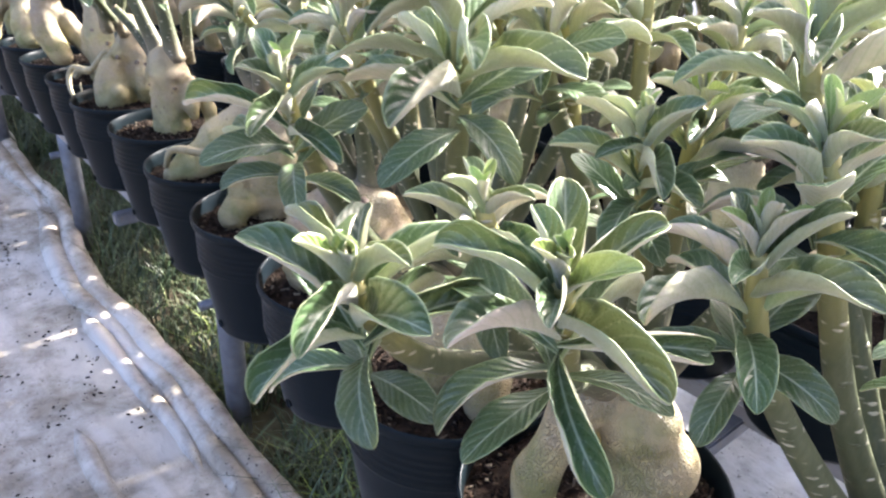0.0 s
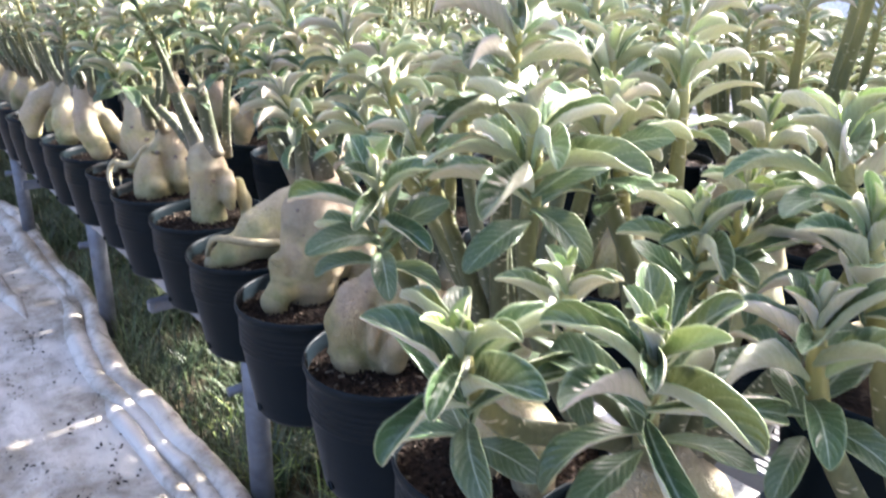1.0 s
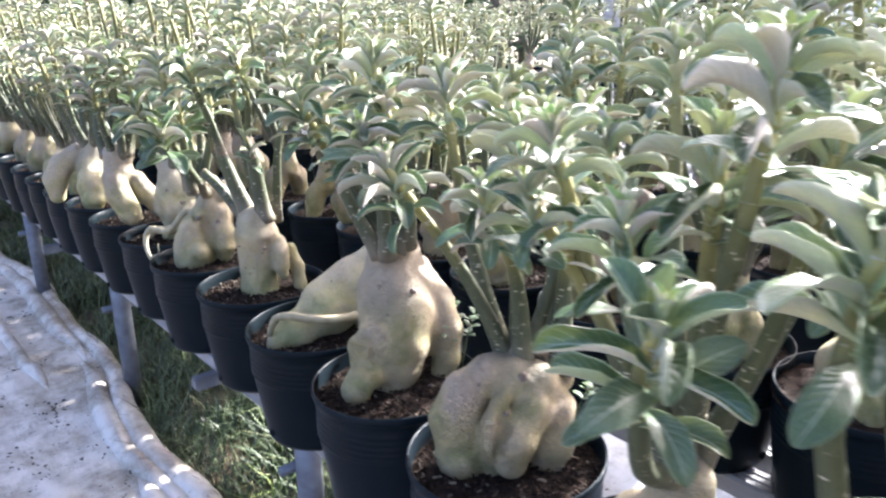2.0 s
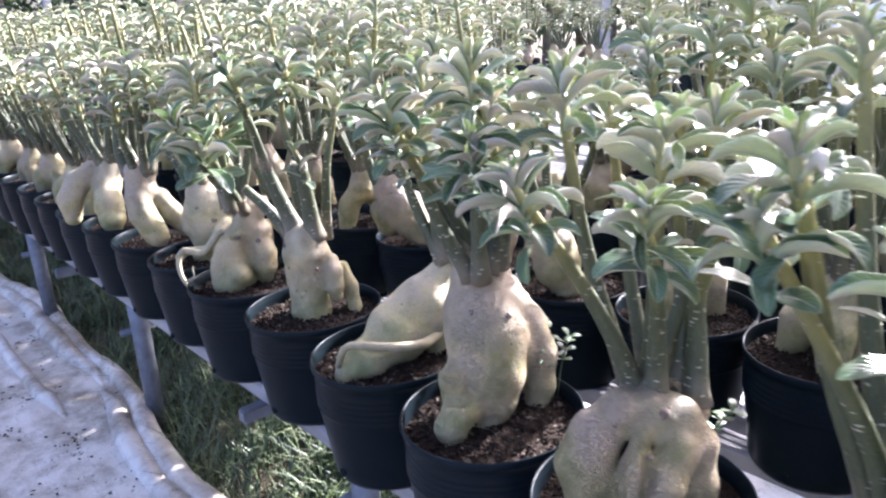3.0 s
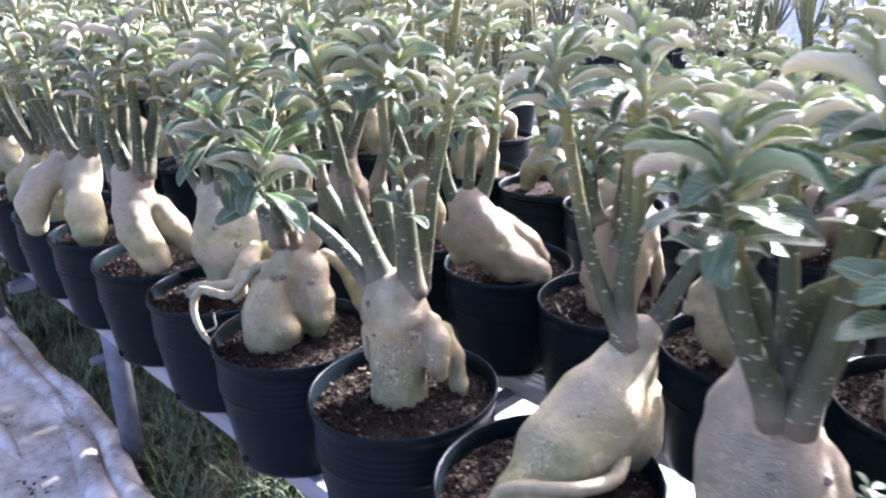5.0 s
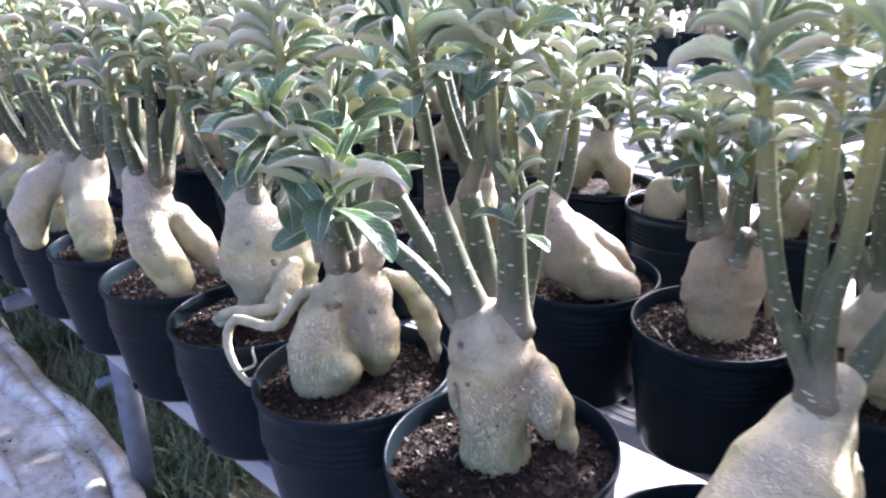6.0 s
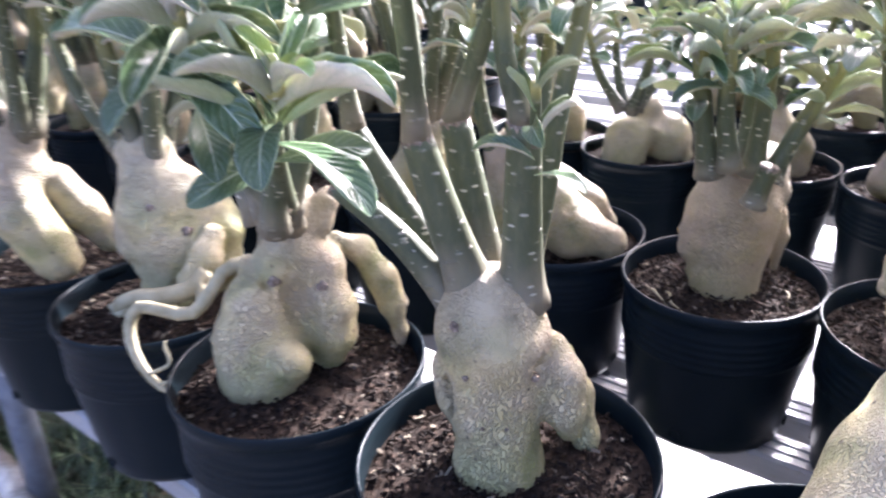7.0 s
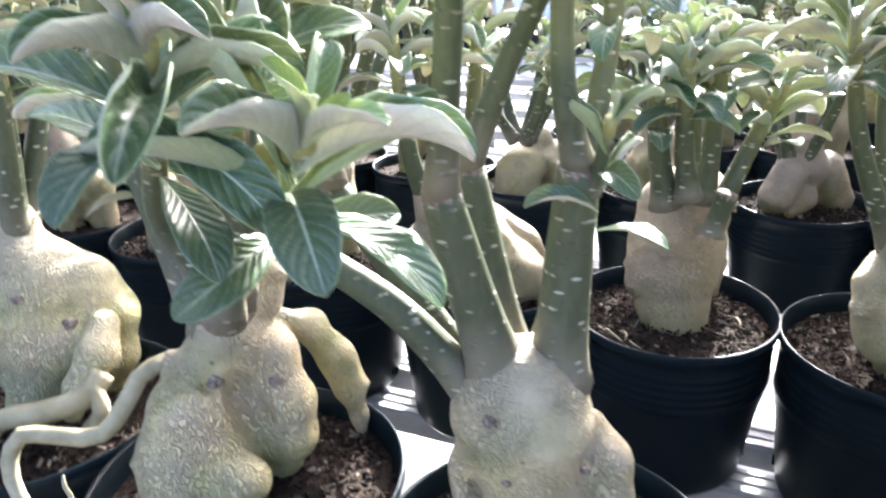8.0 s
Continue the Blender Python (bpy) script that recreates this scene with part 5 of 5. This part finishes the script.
# prototypes for the plants farther off
def far_plant(seed, height):
    rs = np.random.RandomState(seed)
    limbs, neck = auto_limbs(rs)
    top = thing("potted_desert_rose", (0, 0, -5), PALE, "potted plant", "potted desert roses on the bench")
    part("pot", POT_MESH, POT, top, "ribbed black plastic nursery pot")
    soil = part("soil", FAR_SOIL, SOIL, top)
    soil.location = (0, 0, LIFT)
    v, f = grown(limbs, 0.006, 0.007, 0.002, seed)
    c = part("caudex", mesh_of("caudex", v, f, BARK), BARK, top)
    c.location = (0, 0, LIFT)
    V, F, S, U = [], [], [], []
    for pts, r0, r1, count, length in auto_stems(neck, rs, rs.randint(8, 11), height, 0.11, 0.060, 19, 0.0085, 0.45):
        path = smooth_path(pts, 6)
        v, f, uv = tube(path, np.linspace(r0, r1, 7), 7)
        st = part("stem", mesh_of("stem", v, f, STEM, True, None, uv), STEM, top)
        st.location = (0, 0, LIFT)
        for m, young, variant in leaf_places(path[-1], path[-1] - path[-2], count, length, rs):
            lv, lf, ls, lu = FAR_YOUNG[variant % 2] if young else FAR_LEAVES[variant]
            k = len(V)
            V += [m @ p for p in lv]
            F += [tuple(k + q for q in face) for face in lf]
            S += ls
            U += lu
    leaves = part("foliage", mesh_of("foliage", V, F, LEAF[True], True, S, U), LEAF[True], top)
    leaves.location = (0, 0, LIFT)
    return top


rs = np.random.RandomState(5)
PROTO = [far_plant(500 + i, 0.26) for i in range(5)] + [far_plant(520 + i, 0.38) for i in range(7)]
used = [False] * len(PROTO)


def place_far(x, y, drop=0.0):
    k = rs.randint(5) if (drop == 0.0 and x < 1) or (x > 1.9 and y < 1.3) else 5 + rs.randint(7)
    m = pose(x + rs.normal() * 0.006, y + rs.normal() * 0.006, BENCH_Z + drop, 0, 0, rs.uniform(0, 360))
    if not used[k]:
        used[k] = True
        PROTO[k].matrix_basis = m
    else:
        copy_thing(PROTO[k], m)


for y in np.arange(2.81, 8.2, 0.212):
    place_far(FX, y)
for y in [*np.arange(-0.4, 0.6, 0.215), *np.arange(2.17, 8.2, 0.215)]:
    place_far(ROW_X[1], y, ROW_DROP[1])
for y in [*np.arange(-0.52, 1.05, 0.213), *np.arange(1.81, 8.2, 0.213)]:
    place_far(ROW_X[2], y, ROW_DROP[2])
for y in [*np.arange(-0.8, 1.75, 0.215), *np.arange(2.3, 8.2, 0.215)]:
    place_far(ROW_X[3], y, ROW_DROP[3])
for x in ROW_X[6:]:
    for y in np.arange(-0.85, 1.1, 0.23):
        place_far(x, y, ROW_DROP[4])
for x in ROW_X[4:6]:
    for y in [*np.arange(-0.6, 1.25, 0.23), *np.arange(2.85, 7.6, 0.23)]:
        place_far(x, y, ROW_DROP[4])
for rows in BENCHES[1:]:
    for x in rows:
        for y in [0.6, 0.94, 1.28, *np.arange(2.3, 8.0, 0.34)]:
            place_far(x, y)

# ---- distance ----
TRUNK = Mat("tree_bark", 0.9)
TRUNK.colour(TRUNK.ramp(TRUNK.noise(TRUNK.coord("Object"), 8), (0.3, (0.06, 0.05, 0.04)), (0.7, (0.16, 0.13, 0.10))))
TRUNK = TRUNK.m
FOLIAGE = Mat("tree_leaves", 0.5)
FOLIAGE.colour(FOLIAGE.vary(FOLIAGE.ramp(FOLIAGE.t.nodes.new("ShaderNodeNewGeometry").outputs["Random Per Island"], (0.0, (0.02, 0.045, 0.015)), (0.7, (0.05, 0.09, 0.025)), (1.0, (0.12, 0.16, 0.05))), 0.15, True))
FOLIAGE = FOLIAGE.m


def tree(seed, height, spread):
    rs = np.random.RandomState(seed)
    top = thing("tree", (0, 0, -20), "dark leafy tree with a dense uneven crown", "tree", "trees beyond the nursery")
    V, F, _ = tube(smooth_path([(0, 0, -0.1), (0.05, 0.02, height * 0.4), (0, 0.08, height * 0.85)], 8), np.linspace(0.11, 0.03, 9), 8)
    tips = []
    for k in range(9):
        a, z = rs.uniform(0, 6.3), height * rs.uniform(0.12, 0.8)
        e = Vector((math.cos(a), math.sin(a), rs.uniform(0.1, 0.7))) * spread * rs.uniform(0.5, 0.95)
        v, f, _ = tube(smooth_path([(0.02, 0.02, z), Vector((0.02, 0.02, z)) + e * 0.5, Vector((0, 0, z + 0.1)) + e], 5), np.linspace(0.035, 0.01, 6), 6)
        k0 = len(V)
        V += v
        F += [tuple(k0 + q for q in face) for face in f]
        tips += [Vector((0, 0, z + 0.05)) + e * t for t in (0.45, 0.7, 1.0)]
    part("trunk", mesh_of("trunk", V, F, TRUNK), TRUNK, top)
    V, F = [], []
    for tip in tips:
        for _ in range(75):
            p = tip + Vector(rs.normal(size=3)) * spread * 0.22
            m = Euler(rs.uniform(0, 6.3, 3)).to_matrix()
            l, w = rs.uniform(0.05, 0.10), rs.uniform(0.02, 0.04)
            k0 = len(V)
            V += [p + m @ Vector(q) for q in ((0, -l, 0), (w, 0, 0.01), (0, l, 0), (-w, 0, 0.01))]
            F += [(k0, k0 + 1, k0 + 2, k0 + 3)]
    part("crown", mesh_of("crown", V, F, FOLIAGE, False), FOLIAGE, top)
    return top


TREES = [tree(900 + i, 4.0 + 0.6 * i, 1.3 + 0.1 * i) for i in range(4)]
k = 0
for ring, (radius, step) in enumerate(((12.5, 4.6), (14.0, 5.0))):
    for az in np.arange(-16 + 2 * ring, 118, step):
        if 65.5 < az < 70.5:
            continue
        r = radius + rs.normal() * 0.5
        m = pose(r * math.sin(radians(az)), r * math.cos(radians(az)), 0, 0, 0, rs.uniform(0, 360))
        if k < 4:
            TREES[k].matrix_basis = m
        else:
            copy_thing(TREES[k % 4], m)
        k += 1
CONCRETE = metal_material("grey_concrete", (0.36, 0.35, 0.33), 0.8, 0.0)
for az, r, w in ((37.5, 9.0, 0.09), (52.0, 10.5, 0.09), (14.0, 9.5, 0.04), (24.0, 10.5, 0.05)):
    ob = thing("pole", (r * math.sin(radians(az)), r * math.cos(radians(az)), 0), "upright grey pole of the nursery's shade frame", "pole", "shade frame poles")
    bm = bmesh.new()
    box_bm(bm, -w, w, -w, w, -0.1, 3.4, 0.01)
    part("shaft", bm, CONCRETE, ob)
    bm = bmesh.new()
    box_bm(bm, -w * 1.6, w * 1.6, -w * 1.6, w * 1.6, -0.05, 0.12, 0.01)
    part("footing", bm, CONCRETE, ob)


def shed(x, y, turn):
    """A small white shed with ribbed walls, seen past the benches."""
    ob = thing("shed", (x, y, 0), "white shed with ribbed metal walls beyond the benches", "shed", turn=turn)
    n, v, f = 60, [], []
    for i in range(n + 1):
        o = 0.02 if i % 4 in (1, 2) else 0.0
        v += [(3.0 * i / n, -o, -0.05), (3.0 * i / n, -o, 2.6)]
    f = [(2 * i, 2 * i + 2, 2 * i + 3, 2 * i + 1) for i in range(n)]
    k = len(v)
    v += [(0, 2.2, -0.05), (3.0, 2.2, -0.05), (3.0, 2.2, 2.9), (0, 2.2, 2.9)]
    f += [(k + 1, k, k + 3, k + 2), (k, 0, 1, k + 3), (2 * n, k + 1, k + 2, 2 * n + 1)]
    part("wall", mesh_of("wall", v, f, SHED_WHITE, False), SHED_WHITE, ob)
    bm = bmesh.new()
    box_bm(bm, -0.15, 3.15, -0.25, 2.4, 2.9, 2.96, 0.01)
    part("roof", bm, SHED_WHITE, ob)


SHED_WHITE = metal_material("white_sheet_metal", (0.80, 0.80, 0.78), 0.5, 0.0)
shed(9.05, 4.35, -66)
